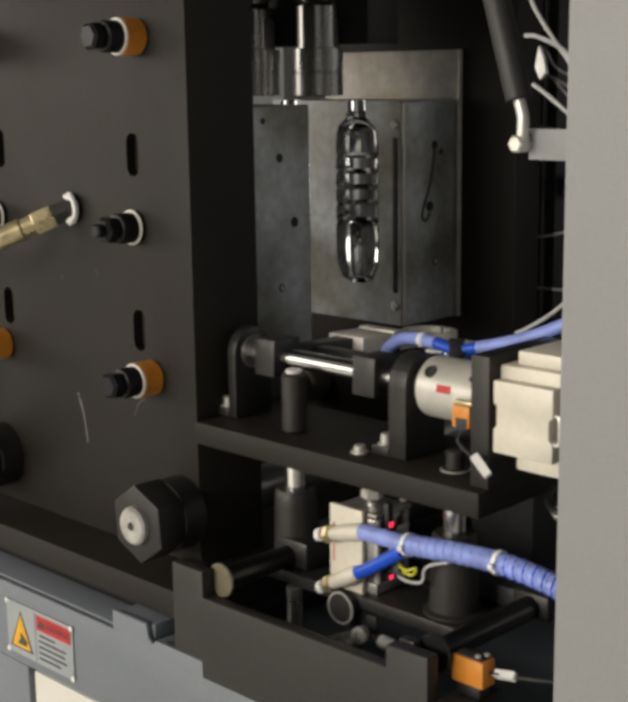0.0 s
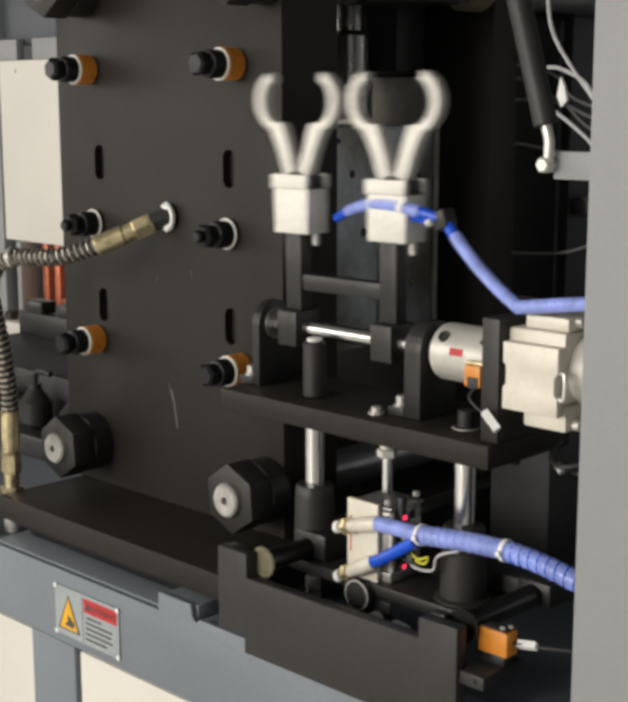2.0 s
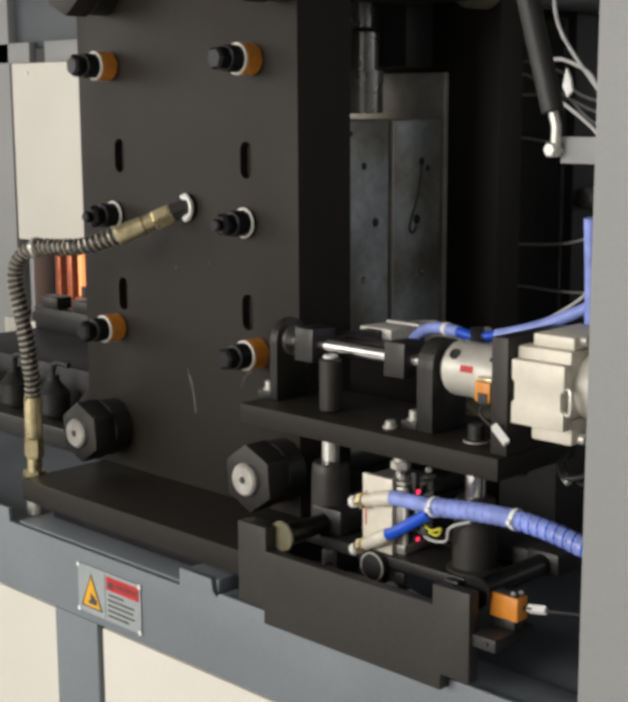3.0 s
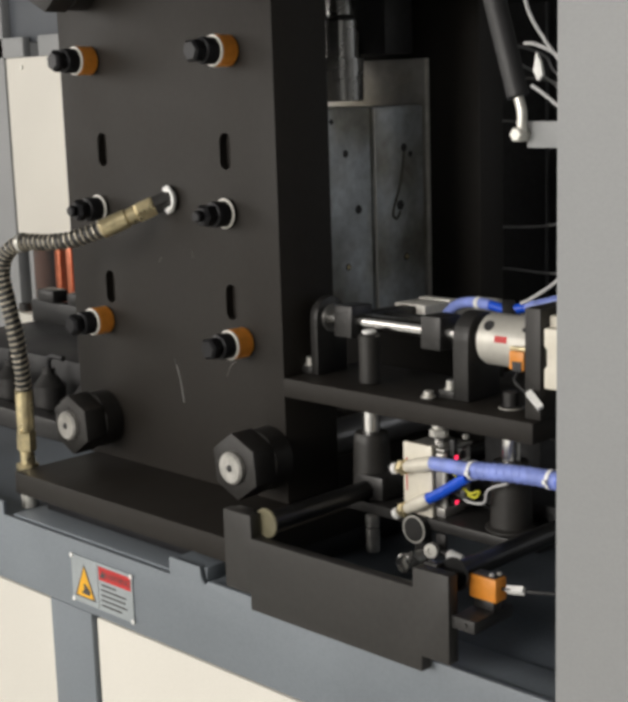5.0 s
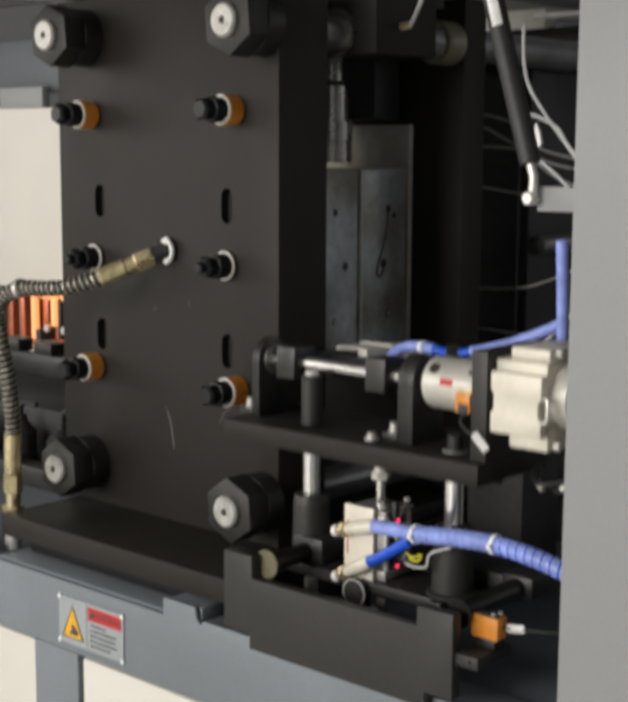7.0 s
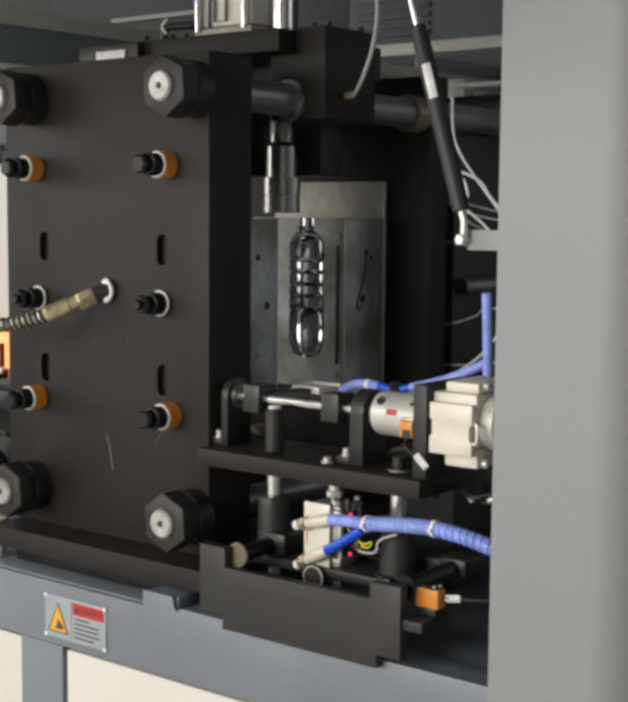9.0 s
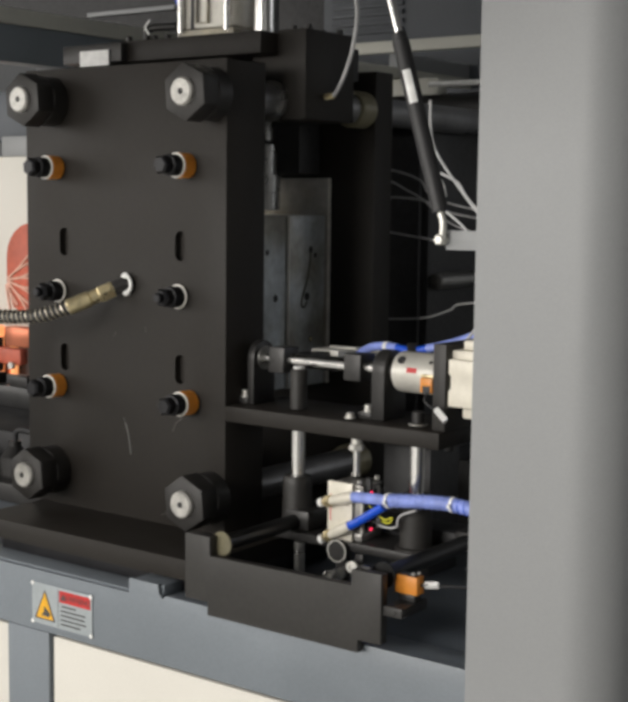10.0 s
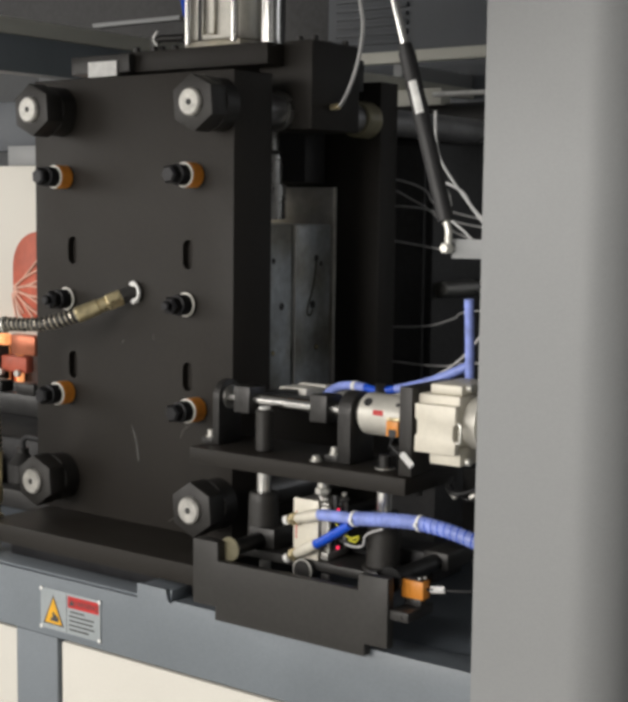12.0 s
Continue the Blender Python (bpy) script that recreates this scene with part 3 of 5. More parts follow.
# ---- take-out carriage ----
def carriage_bracket():
    br = thing("rail_bracket", (0.29, -0.165, 0.828), "black steel front bracket holding two guide rails", "bracket")
    out = [(0.120, 0.847), (0.162, 0.847), (0.162, 0.828), (0.420, 0.828), (0.420, 0.845), (0.456, 0.845), (0.456, 0.939), (0.409, 0.938), (0.409, 0.9165),
           (0.166, 0.9145), (0.166, 0.942), (0.120, 0.942)]
    part("front_plate", prism(B(), out, "y", -0.172, -0.157, 0.0012), WORN_BLACK, br)
    for x0, x1 in ((0.120, 0.150), (0.411, 0.428)):
        part("side_cheek", boxes((x0, x1, -0.1565, -0.146, 0.848, 0.940), bevel=0.001), BLACK, br)
    for x, y in ((0.173, -0.150), (0.441, -0.140)):
        rail = part("guide_rail", rod(B(), (x, y, 0.930), (0, 1, 0), 0.62 - 0.15 - y, 0.0115, 28), RAIL_STEEL, br, "oily steel guide rail")
        part("rail_end", rod(B(), (x, y - 0.0045, 0.930), (0, 1, 0), 0.004, 0.0175, 28), GREASE if x < 0.3 else RAIL_STEEL, rail, "oily turned rail end")
    part("rear_plate", boxes((0.12, 0.50, 0.471, 0.485, 0.8250, 0.96), bevel=0.001), BLACK, br)
    shelf = thing("sensor_shelf", (0.45, -0.13, 0.874), "black angle shelf beside the rail bracket", "bracket")
    part("angle", boxes((0.4561, 0.4850, -0.168, -0.105, 0.8845, 0.8975), bevel=0.001), BLACK, shelf)
    part("shelf_screw", rod(B(), (0.474, -0.1681, 0.891), (0, -1, 0), 0.0015, 0.0028, 14, 0.0004), BLACK, shelf)
    sens = thing("proximity_sensor", (0.475, -0.125, 0.8885), "orange plastic block sensor with a white cable tag", "sensor")
    part("housing", boxes((0.4550, 0.4885, -0.138, -0.120, 0.9085, 0.9325), bevel=0.0012), ORANGE, sens)
    part("lid", boxes((0.4580, 0.4860, -0.1360, -0.1220, 0.9326, 0.9342), bevel=0.001), BLACK_MATT, sens, "black sensing face")
    part("foot", boxes((0.4590, 0.4840, -0.136, -0.122, 0.8980, 0.9083), bevel=0.001), BLACK, sens)
    for x, y in ((0.480, -0.133), (0.4835, -0.125)):
        part("screw", rod(B(), (x, y, 0.9342), (0, 0, 1), 0.003, 0.0028, 14), ZINC, sens)
    part("cable", tube(B(), [(0.488, -0.127, 0.921), (0.505, -0.126, 0.923), (0.56, -0.10, 0.925), (0.62, -0.05, 0.93)], 0.0019, 8), RUBBER, sens)
    bm = rod(B(), (0.493, -0.126, 0.9215), (1, 0.05, 0.16), 0.021, 0.0046, 4)
    part("cable_tag", bm, LABEL_WHITE, sens, "white cable tag")


CAR, TAB, ARM = (0.27, -0.06, 0.945), (0.25, -0.06, 1.035), (0.17, -0.040, 1.130)


def slide_carriage():
    c = thing("slide_carriage", CAR, "black sliding carriage on the guide rails", "carriage")
    part("saddle", boxes((0.120, 0.410, -0.095, 0.045, 0.905, 0.918), bevel=0.0012), BLACK, c)
    part("rail_block", boxes((0.152, 0.200, -0.085, 0.04, 0.9185, 0.949), bevel=0.004), BLACK, c)
    part("rail_block", boxes((0.420, 0.462, -0.030, 0.04, 0.9185, 0.945), bevel=0.005), BLACK, c)
    part("cross_web", boxes((0.2005, 0.4195, -0.02, 0.04, 0.9185, 0.938), bevel=0.002), BLACK_MATT, c)
    for x in (0.161, 0.375):
        bm = lathe(B(), (x, -0.060, 0.914), (0, 0, 1), [(0, 0.030), (0.006, 0.030), (0.008, 0.0240), (0.07, 0.0226), (0.080, 0.0218), (0.083, 0.020)], 36)
        part("bushing", bm, WORN_BLACK, c, "matt black guide bushing")
    cyl = part("lift_cylinder", boxes((0.239, 0.283, -0.090, -0.084, 0.915, 1.004), bevel=0.001), IVORY, c, "ivory compact air cylinder")
    part("cylinder_body", boxes((0.2425, 0.294, -0.0835, -0.030, 0.930, 0.996), bevel=0.003), CYL_END, cyl)
    part("end_plate", boxes((0.2405, 0.296, -0.0835, -0.030, 0.9965, 1.001), bevel=0.001), CYL_END, cyl)
    part("end_plate", boxes((0.2405, 0.296, -0.083, -0.030, 0.9185, 0.9295), bevel=0.001), CYL_END, cyl)
    for x, y in ((0.247, -0.034), (0.289, -0.034), (0.289, -0.080)):
        part("cylinder_tie_rod", rod(B(), (x, y, 1.003), (0, 0, 1), 0.006, 0.004, 6), ZINC, cyl)
    part("side_groove", boxes((0.2942, 0.2960, -0.072, -0.066, 0.934, 0.992), (0.2942, 0.2960, -0.050, -0.044, 0.934, 0.992), bevel=0.0003), BLACK_MATT, cyl)
    part("red_line", boxes((0.2440, 0.2455, -0.0906, -0.0902, 0.945, 0.985), bevel=0), RED, cyl, "thin red line")
    for lo, hi in (((0.250, -0.098, 0.9760), (0.294, -0.098, 0.9885)), ((0.250, -0.098, 0.9245), (0.285, -0.098, 0.9440))):
        lo, hi = Vector(lo), Vector(hi)
        d = (hi - lo).normalized()
        f = part("flow_valve", lathe(B(), lo, d, [(0, 0.0060), (0.003, 0.0072), (0.014, 0.0074), (0.017, 0.0088), ((hi - lo).length - 0.004, 0.0086), ((hi - lo).length, 0.0076)], 24), IVORY, cyl, "ivory flow-control valve")
        part("valve_hex", rod(B(), lo, -d, 0.007, 0.0098, 6, 0.001), BRASS, f)
        part("valve_lock_nut", rod(B(), lo - d * 0.0085, -d, 0.003, 0.0062, 16), BRASS, f)
        part("valve_knob", lathe(B(), lo - d * 0.010, -d, [(0, 0.0035), (0.003, 0.0035), (0.0035, 0.0068), (0.010, 0.0068), (0.011, 0.0055)], 20), LABEL_WHITE, f)
    for z0, z1, zd in ((0.968, 1.012, 0.990), (0.934, 0.9645, 0.9300)):
        sw = part("sensor_switch", boxes((0.2965, 0.3030, -0.074, -0.066, z0, z1), bevel=0.001), BLACK_MATT, cyl)
        part("diode", boxes((0.3032, 0.3045, -0.0725, -0.0675, zd - 0.002 if zd > 0.95 else 0.9345, zd + 0.003 if zd > 0.95 else 0.9385), bevel=0.0003), LED_RED, sw, "lit red diode")
    for x, y in ((0.291, -0.080), (0.291, -0.040), (0.246, -0.040)):
        part("corner_rod", rod(B(), (x + 0.0035, y, 0.930), (0, 0, 1), 0.066, 0.0035, 14), ZINC, cyl, "bright corner rod")
    part("switch_bracket", boxes((0.2965, 0.3005, -0.058, -0.040, 0.975, 0.984), bevel=0.0006), ZINC, cyl)
    part("roller", lathe(B(), (0.268, -0.108, 0.905), (0, 1, 0), [(0, 0.006), (0, 0.014), (0.002, 0.0155), (0.012, 0.0155), (0.014, 0.013)], 28), BLACK, c, "black roller")
    part("roller_ring", lathe(B(), (0.268, -0.1068, 0.905), (0, 1, 0), [(0, 0.0142), (0, 0.0166), (0.0015, 0.0166), (0.0015, 0.0142)], 28), ZINC, c)
    part("stop_arm", boxes((0.257, 0.281, -0.0935, -0.088, 0.852, 0.9045), bevel=0.001), BLACK, c)
    part("shock_absorber", rod(B(), (0.268, -0.120, 0.868), (0, 1, 0), 0.05, 0.0085, 20), ZINC, c, "bright shock absorber")
    part("adjuster", rod(B(), (0.191, -0.094, 0.8580), (0, 0, 1), 0.0465, 0.0085, 20), STEEL, c)
    part("absorber_spring", spiral(B(), [(0.268, -0.128, 0.868), (0.268, -0.120, 0.868), (0.268, -0.108, 0.868)], 0.0105, 0.0018, 0.0055), STEEL, c, "bright coil")
    part("elbow_nut", lathe(B(), (0.302, -0.112, 0.889), (0.25, -0.95, 0.1), [(0, 0.0085), (0.008, 0.0085), (0.008, 0.004), (0.006, 0.0035)], 18), ZINC, c)
    part("elbow_arm", rod(B(), (0.302, -0.108, 0.889), (0.86, 0.2, -0.25), 0.018, 0.0042, 14), BLACK, c)
    part("push_fitting", rod(B(), (0.317, -0.104, 0.885), (0.86, 0.2, -0.25), 0.020, 0.0070, 18, 0.002), LABEL_WHITE, c, "white push-in fitting")
    part("fitting_tip", lathe(B(), (0.335, -0.100, 0.880), (0.86, 0.2, -0.25), [(0, 0.0045), (0.006, 0.0040), (0.007, 0.0055), (0.011, 0.0055)], 14), BLACK, c)
    part("stop_bracket", boxes((0.2960, 0.3100, -0.1000, -0.0955, 0.880, 0.9045), bevel=0.001), BLACK, c)
    # air tubes from the cylinder
    part("air_tube", tube(B(), [(0.283, -0.098, 0.943), (0.300, -0.100, 0.952), (0.322, -0.101, 0.966), (0.348, -0.104, 0.983)], 0.0068, 14), BLUE_TUBE, c, "royal blue air tube")
    line = [(0.290, -0.098, 0.9875), (0.322, -0.104, 0.991), (0.358, -0.109, 0.9935), (0.412, -0.112, 1.0005), (0.464, -0.112, 1.0035), (0.508, -0.112, 1.000), (0.553, -0.110, 0.990), (0.62, -0.095, 0.965)]
    part("spiral_sleeve", spiral(B(), line[2:], 0.0098, 0.0010, 0.0100), BLUE_SLEEVE, c, "pale blue spiral cable sleeve")
    part("spiral_gap", spiral(B(), line[4:], 0.0099, 0.0010, 0.0100), BLUE_TUBE, c, "darker blue tube between the windings")
    part("air_tube", tube(B(), line[:3], 0.0082, 14), BLUE_SLEEVE, c, "pale blue air tube bundle")
    part("hose_sleeve", tube(B(), line[2:], 0.0098, 16), BLUE_SLEEVE, c, "pale blue sleeve")
    for at, way in ((line[2], (1, -0.1, 0.12)), (line[4], (1, 0, 0.02))):
        part("cable_tie", lathe(B(), at, way, [(0, 0.0092), (0, 0.0112), (0.0045, 0.0112), (0.0045, 0.0092)], 24), LABEL_WHITE, c, "white cable tie")
        part("tie_lock", boxes((at[0], at[0] + 0.005, at[1] - 0.015, at[1] - 0.010, at[2] - 0.0025, at[2] + 0.0025), bevel=0.0006), LABEL_WHITE, c)
    part("earth_wire", tube(B(), [(0.303, -0.074, 0.972), (0.325, -0.090, 0.968), (0.345, -0.098, 0.962), (0.357, -0.096, 0.966), (0.350, -0.094, 0.957), (0.332, -0.092, 0.958)], 0.0015, 8), YELLOW, c, "yellow-green wire")
    part("grey_wire", tube(B(), [(0.320, -0.088, 0.956), (0.340, -0.094, 0.950), (0.362, -0.094, 0.953), (0.366, -0.094, 0.966), (0.376, -0.096, 0.974), (0.40, -0.100, 0.984)], 0.0016, 8), WIRE, c, "thin grey wire")
    part("black_wire", tube(B(), [(0.303, -0.072, 0.963), (0.318, -0.090, 0.956), (0.340, -0.090, 0.952), (0.352, -0.07, 0.94)], 0.0026, 8), RUBBER, c)
    part("wire_clip", boxes((0.331, 0.338, -0.0985, -0.0940, 0.9570, 0.9640), bevel=0.0006), LABEL_DARK, c)
    return c


def lift_table():
    t = thing("lift_table", TAB, "black lift table with a chromed shaft and rotary actuator", "lift table")
    part("table_plate", boxes((0.052, 0.436, -0.104, 0.035, 1.034, 1.058), bevel=0.0012), PLATEN, t)
    for x in (0.161, 0.375):
        part("guide_post", rod(B(), (x, -0.060, 0.930), (0, 0, 1), 0.1035, 0.0110, 32), CHROME, t, "chromed guide post")
    part("post_sleeve", rod(B(), (0.161, -0.060, 1.0585), (0, 0, 1), 0.062, 0.0132, 32, 0.002), WORN_BLACK, t, "matt black sleeve")
    part("post_screw", rod(B(), (0.161, -0.060, 1.1205), (0, 0, 1), 0.004, 0.0088, 24), LABEL_WHITE, t, "bright screw top")
    part("post_bolt", lathe(B(), (0.375, -0.060, 1.0585), (0, 0, 1), [(0, 0.013), (0.002, 0.013), (0.0025, 0.009), (0.018, 0.009), (0.019, 0.008)], 20), BLACK, t)
    part("post_washer", rod(B(), (0.375, -0.060, 1.0582), (0, 0, 1), 0.0015, 0.0145, 24), ZINC, t)
    part("piston_rod", rod(B(), (0.268, -0.058, 0.968), (0, 0, 1), 0.0545, 0.0055, 20), CHROME, t)
    part("rod_nut", rod(B(), (0.268, -0.058, 1.0080), (0, 0, 1), 0.009, 0.0115, 6, 0.001), ZINC, t)
    part("rod_flange", rod(B(), (0.268, -0.058, 1.0172), (0, 0, 1), 0.0166, 0.0085, 24), ZINC, t)

    def bearing(name, x0, x1, zc, r, yc):
        arch = [(yc - r, 1.0585), (yc + r, 1.0585)] + [(yc + r * math.cos(math.pi * k / 12), zc + r * math.sin(math.pi * k / 12)) for k in range(13)]
        b = part(name, prism(B(), arch, "x", x0, x1, 0.0012), BLACK, t, "black bearing bracket")
        part("bracket_foot", boxes((x0 - 0.022, x0 - 0.0003, yc - r, yc + r, 1.0583, 1.068), bevel=0.001), BLACK, b)
        part("foot_bolt", lathe(B(), (x0 - 0.011, yc - r + 0.010, 1.0680), (0, 0, 1), [(0, 0.0085), (0.0015, 0.0085), (0.002, 0.006), (0.010, 0.006), (0.011, 0.005)], 18), ZINC, b)
        return b
    bl = bearing("bearing_bracket", 0.066, 0.078, 1.130, 0.027, -0.040)
    part("bearing_ring", lathe(B(), (0.0782, -0.040, 1.130), (1, 0, 0), [(0, 0.0130), (0, 0.0180), (0.004, 0.0180), (0.004, 0.0130)], 28), STEEL, bl)
    bearing("bearing_bracket", 0.300, 0.322, 1.130, 0.030, -0.040)
    part("shaft", rod(B(), (0.0785, -0.040, 1.130), (1, 0, 0), 0.221, 0.0102, 28), CHROME, t, "chromed shaft")
    part("coupling", rod(B(), (0.322, -0.040, 1.130), (1, 0, 0), 0.008, 0.020, 28), BLACK, t)
    act = part("rotary_actuator", lathe(B(), (0.330, -0.040, 1.130), (1, 0, 0), [(0, 0.024), (0.003, 0.0288), (0.006, 0.0298), (0.0865, 0.0298)], 40), ALU, t, "white cylindrical rotary actuator")
    part("actuator_label", curved_label(0.359, 0.376, -0.040, 1.130, 0.0300, 2.80, 3.05), RED, act, "small red print")
    part("actuator_port", lathe(B(), (0.347, -0.0620, 1.1485), (0, -0.76, 0.65), [(0, 0.0062), (0.0025, 0.0062), (0.0025, 0.0040), (0.0010, 0.0035)], 18), BLACK_MATT, act)
    part("actuator_screw", rod(B(), (0.396, -0.0620, 1.1485), (0, -0.76, 0.65), 0.0022, 0.0030, 14, 0.0005), BLACK_MATT, act)
    sens = part("actuator_switch", boxes((0.396, 0.4155, -0.092, -0.063, 1.110, 1.131), bevel=0.0015), ORANGE, act, "orange switch")
    part("switch_clip", boxes((0.3955, 0.4160, -0.0900, -0.082, 1.1313, 1.135), bevel=0.0006), BRASS, act)
    part("switch_body", boxes((0.401, 0.413, -0.0935, -0.0922, 1.109, 1.120), bevel=0.0003), BLACK_MATT, act)
    part("switch_cable", tube(B(), [(0.410, -0.091, 1.112), (0.408, -0.098, 1.102), (0.416, -0.100, 1.095), (0.430, -0.101, 1.088)], 0.0016, 8), RUBBER, act)
    part("cable_tag", rod(B(), (0.428, -0.101, 1.091), (0.66, -0.03, -0.58), 0.023, 0.0052, 4), LABEL_WHITE, act, "white cable tag")
    part("motor_plate", boxes((0.4170, 0.4375, -0.092, 0.020, 1.0585, 1.180), bevel=0.0012), BLACK_PLATE, t, "black motor mounting plate")
    mo = part("motor_housing", boxes((0.4450, 0.5100, -0.078, 0.010, 1.100, 1.168), bevel=0.003), IVORY, t, "cream cast motor housing")
    cover = [(0.4480, 1.0905), (0.5110, 1.0905), (0.5110, 1.108), (0.5070, 1.111), (0.5070, 1.128), (0.5110, 1.131), (0.5110, 1.156), (0.4480, 1.156), (0.4480, 1.136), (0.4515, 1.133), (0.4515, 1.115), (0.4480, 1.112)]
    part("motor_cover", prism(B(), cover, "y", -0.091, -0.0785, 0.0015), IVORY, mo, "cream notched cover")
    part("motor_cap", boxes((0.4610, 0.5100, -0.074, 0.006, 1.1685, 1.182), bevel=0.003), IVORY, mo)
    part("motor_foot", boxes((0.4610, 0.5100, -0.074, 0.006, 1.073, 1.0995), bevel=0.003), IVORY, mo)
    part("motor_flange", lathe(B(), (0.5103, -0.040, 1.130), (1, 0, 0), [(0, 0.034), (0.006, 0.036), (0.020, 0.036), (0.022, 0.028), (0.05, 0.026)], 36), ALU, mo)
    part("clip", tube(B(), [(0.5100, -0.087, 1.133), (0.5170, -0.089, 1.131), (0.5170, -0.089, 1.110), (0.5100, -0.087, 1.108)], 0.002, 8), ZINC, mo)
    for z in (1.178, 1.079):
        part("screw", rod(B(), (0.5100, -0.060, z), (1, 0, 0), 0.008, 0.0055, 16), ZINC, mo)
    mo.location += Vector((-0.007, 0.0, 0.004))
    part("cable_loop", tube(B(), [(0.448, 0.000, 1.046), (0.452, -0.020, 1.036), (0.470, -0.030, 1.030), (0.492, -0.020, 1.036), (0.520, 0.000, 1.050), (0.53, 0.0, 1.085)], 0.0032, 10), RUBBER, mo)
    part("cable_loop", tube(B(), [(0.448, -0.005, 1.040), (0.466, -0.012, 1.026), (0.484, -0.015, 1.022), (0.506, -0.010, 1.032), (0.525, 0.000, 1.060), (0.53, 0.005, 1.09)], 0.0026, 10), RUBBER, mo)
    part("plug", rod(B(), (0.462, -0.026, 1.031), (0.7, -0.2, -0.5), 0.012, 0.0042, 14), ZINC, mo, "small zinc connector")
    part("plug", rod(B(), (0.488, -0.020, 1.026), (0.8, 0.1, 0.4), 0.010, 0.0040, 14), ZINC, mo, "small zinc connector")
    part("limit_stop", rod(B(), (0.398, -0.010, 1.0335), (0, 0, -1), 0.018, 0.0075, 16), BLACK, t)
    part("table_screw", lathe(B(), (0.268, -0.076, 1.0585), (0, 0, 1), [(0, 0.009), (0.002, 0.009), (0.0025, 0.006), (0.007, 0.006), (0.008, 0.005)], 16), ZINC, t)
    return t


def curved_label(x0, x1, yc, zc, r, a0, a1):
    bm = bmesh.new()
    rows = []
    for k in range(7):
        a = a0 + (a1 - a0) * k / 6
        rows.append((bm.verts.new((x0, yc + r * math.cos(a), zc + r * math.sin(a))), bm.verts.new((x1, yc + r * math.cos(a), zc + r * math.sin(a)))))
    for p, q in zip(rows, rows[1:]):
        bm.faces.new((p[0], p[1], q[1], q[0]))
    return bm


def finger_bm(xc, side):
    """One gripper finger with half a ring, reaching along +y from the body; side -1 or 1."""
    y, z = -0.040, 1.130
    # lever, then a half ring
    inner, outer = 0.024, 0.034
    cy = y + 0.2540
    out = [(xc + side * 0.002, y + 0.1730), (xc + side * 0.020, y + 0.1730), (xc + side * 0.019, y + 0.2000), (xc + side * 0.020, y + 0.2150)]
    arc_o = [(xc + side * outer * math.sin(a), cy - outer * math.cos(a)) for a in np.linspace(0.72, math.pi - 0.04, 16)]
    arc_i = [(xc + side * inner * math.sin(a), cy - inner * math.cos(a)) for a in np.linspace(math.pi - 0.06, 0.12, 16)]
    return prism(bmesh.new(), out + arc_o + arc_i + [(xc + side * 0.002, y + 0.2200)], "z", z - 0.013, z + 0.0005, 0.0008)


def grip_arm():
    a = thing("gripper_arm", ARM, "black swing arm with two aluminium bottle-neck grippers", "gripper arm")
    y, z = -0.040, 1.130
    for x in (0.116, 0.258):
        part("clamp_block", boxes((x - 0.015, x + 0.015, y - 0.020, y + 0.020, z - 0.020, z + 0.020), bevel=0.002), BLACK, a, "black shaft clamp")
        part("arm_bar", boxes((x - 0.012, x + 0.012, y + 0.0205, y + 0.1065, z - 0.010, z + 0.008), bevel=0.0015), BLACK, a)
        g = part("gripper_body", boxes((x - 0.0265, x + 0.0265, y + 0.1070, y + 0.1570, z - 0.0235, z + 0.010), bevel=0.0015), GRIP, a, "ground aluminium gripper body")
        part("upper_plate", boxes((x - 0.0275, x + 0.0275, y + 0.1573, y + 0.1730, z - 0.0245, z - 0.0175), bevel=0.001), GRIP, g, "bead-blasted aluminium plate")
        part("lower_plate", boxes((x - 0.0275, x + 0.0275, y + 0.1573, y + 0.1730, z + 0.0060, z + 0.0125), bevel=0.001), GRIP, g, "bead-blasted aluminium plate")
        part("black_insert", boxes((x - 0.026, x + 0.026, y + 0.1574, y + 0.1720, z - 0.0170, z + 0.0055), bevel=0.001), BLACK, g)
        for dx in (-0.020, 0.020):
            part("screw", rod(B(), (x + dx, y + 0.165, z - 0.0245), (0, 0, -1), 0.003, 0.004, 14), CHROME, g)
            part("body_screw", rod(B(), (x + dx, y + 0.142, z - 0.0235), (0, 0, -1), 0.003, 0.0035, 14), CHROME, g)
            part("air_fitting", rod(B(), (x + dx * 0.6 + 0.008, y + 0.1070, z - 0.010), (0, -1, 0), 0.014, 0.0042, 14), ZINC, g, "zinc push-in fitting")
    part("cross_bar", boxes((0.1283, 0.2457, y + 0.044, y + 0.062, z - 0.009, z + 0.006), bevel=0.0012), BLACK, a)
    for x in (0.116, 0.258):
        part("cross_bolt", rod(B(), (x, y + 0.053, z - 0.010), (0, 0, -1), 0.006, 0.0055, 14), ZINC, a)
    for x in (0.116, 0.258):
        for side in (-1, 1):
            f = new("gripper_finger", finish(finger_bm(x, side), GRIP, "gripper_finger", Vector((x + side * 0.011, y + 0.1730, z))))
            f.parent = a
            f.location = Vector((x + side * 0.011, y + 0.1730, z)) - Vector(ARM)
            tagged(f, "aluminium finger with half a neck ring")
            fingers.append((f, side))
    return a


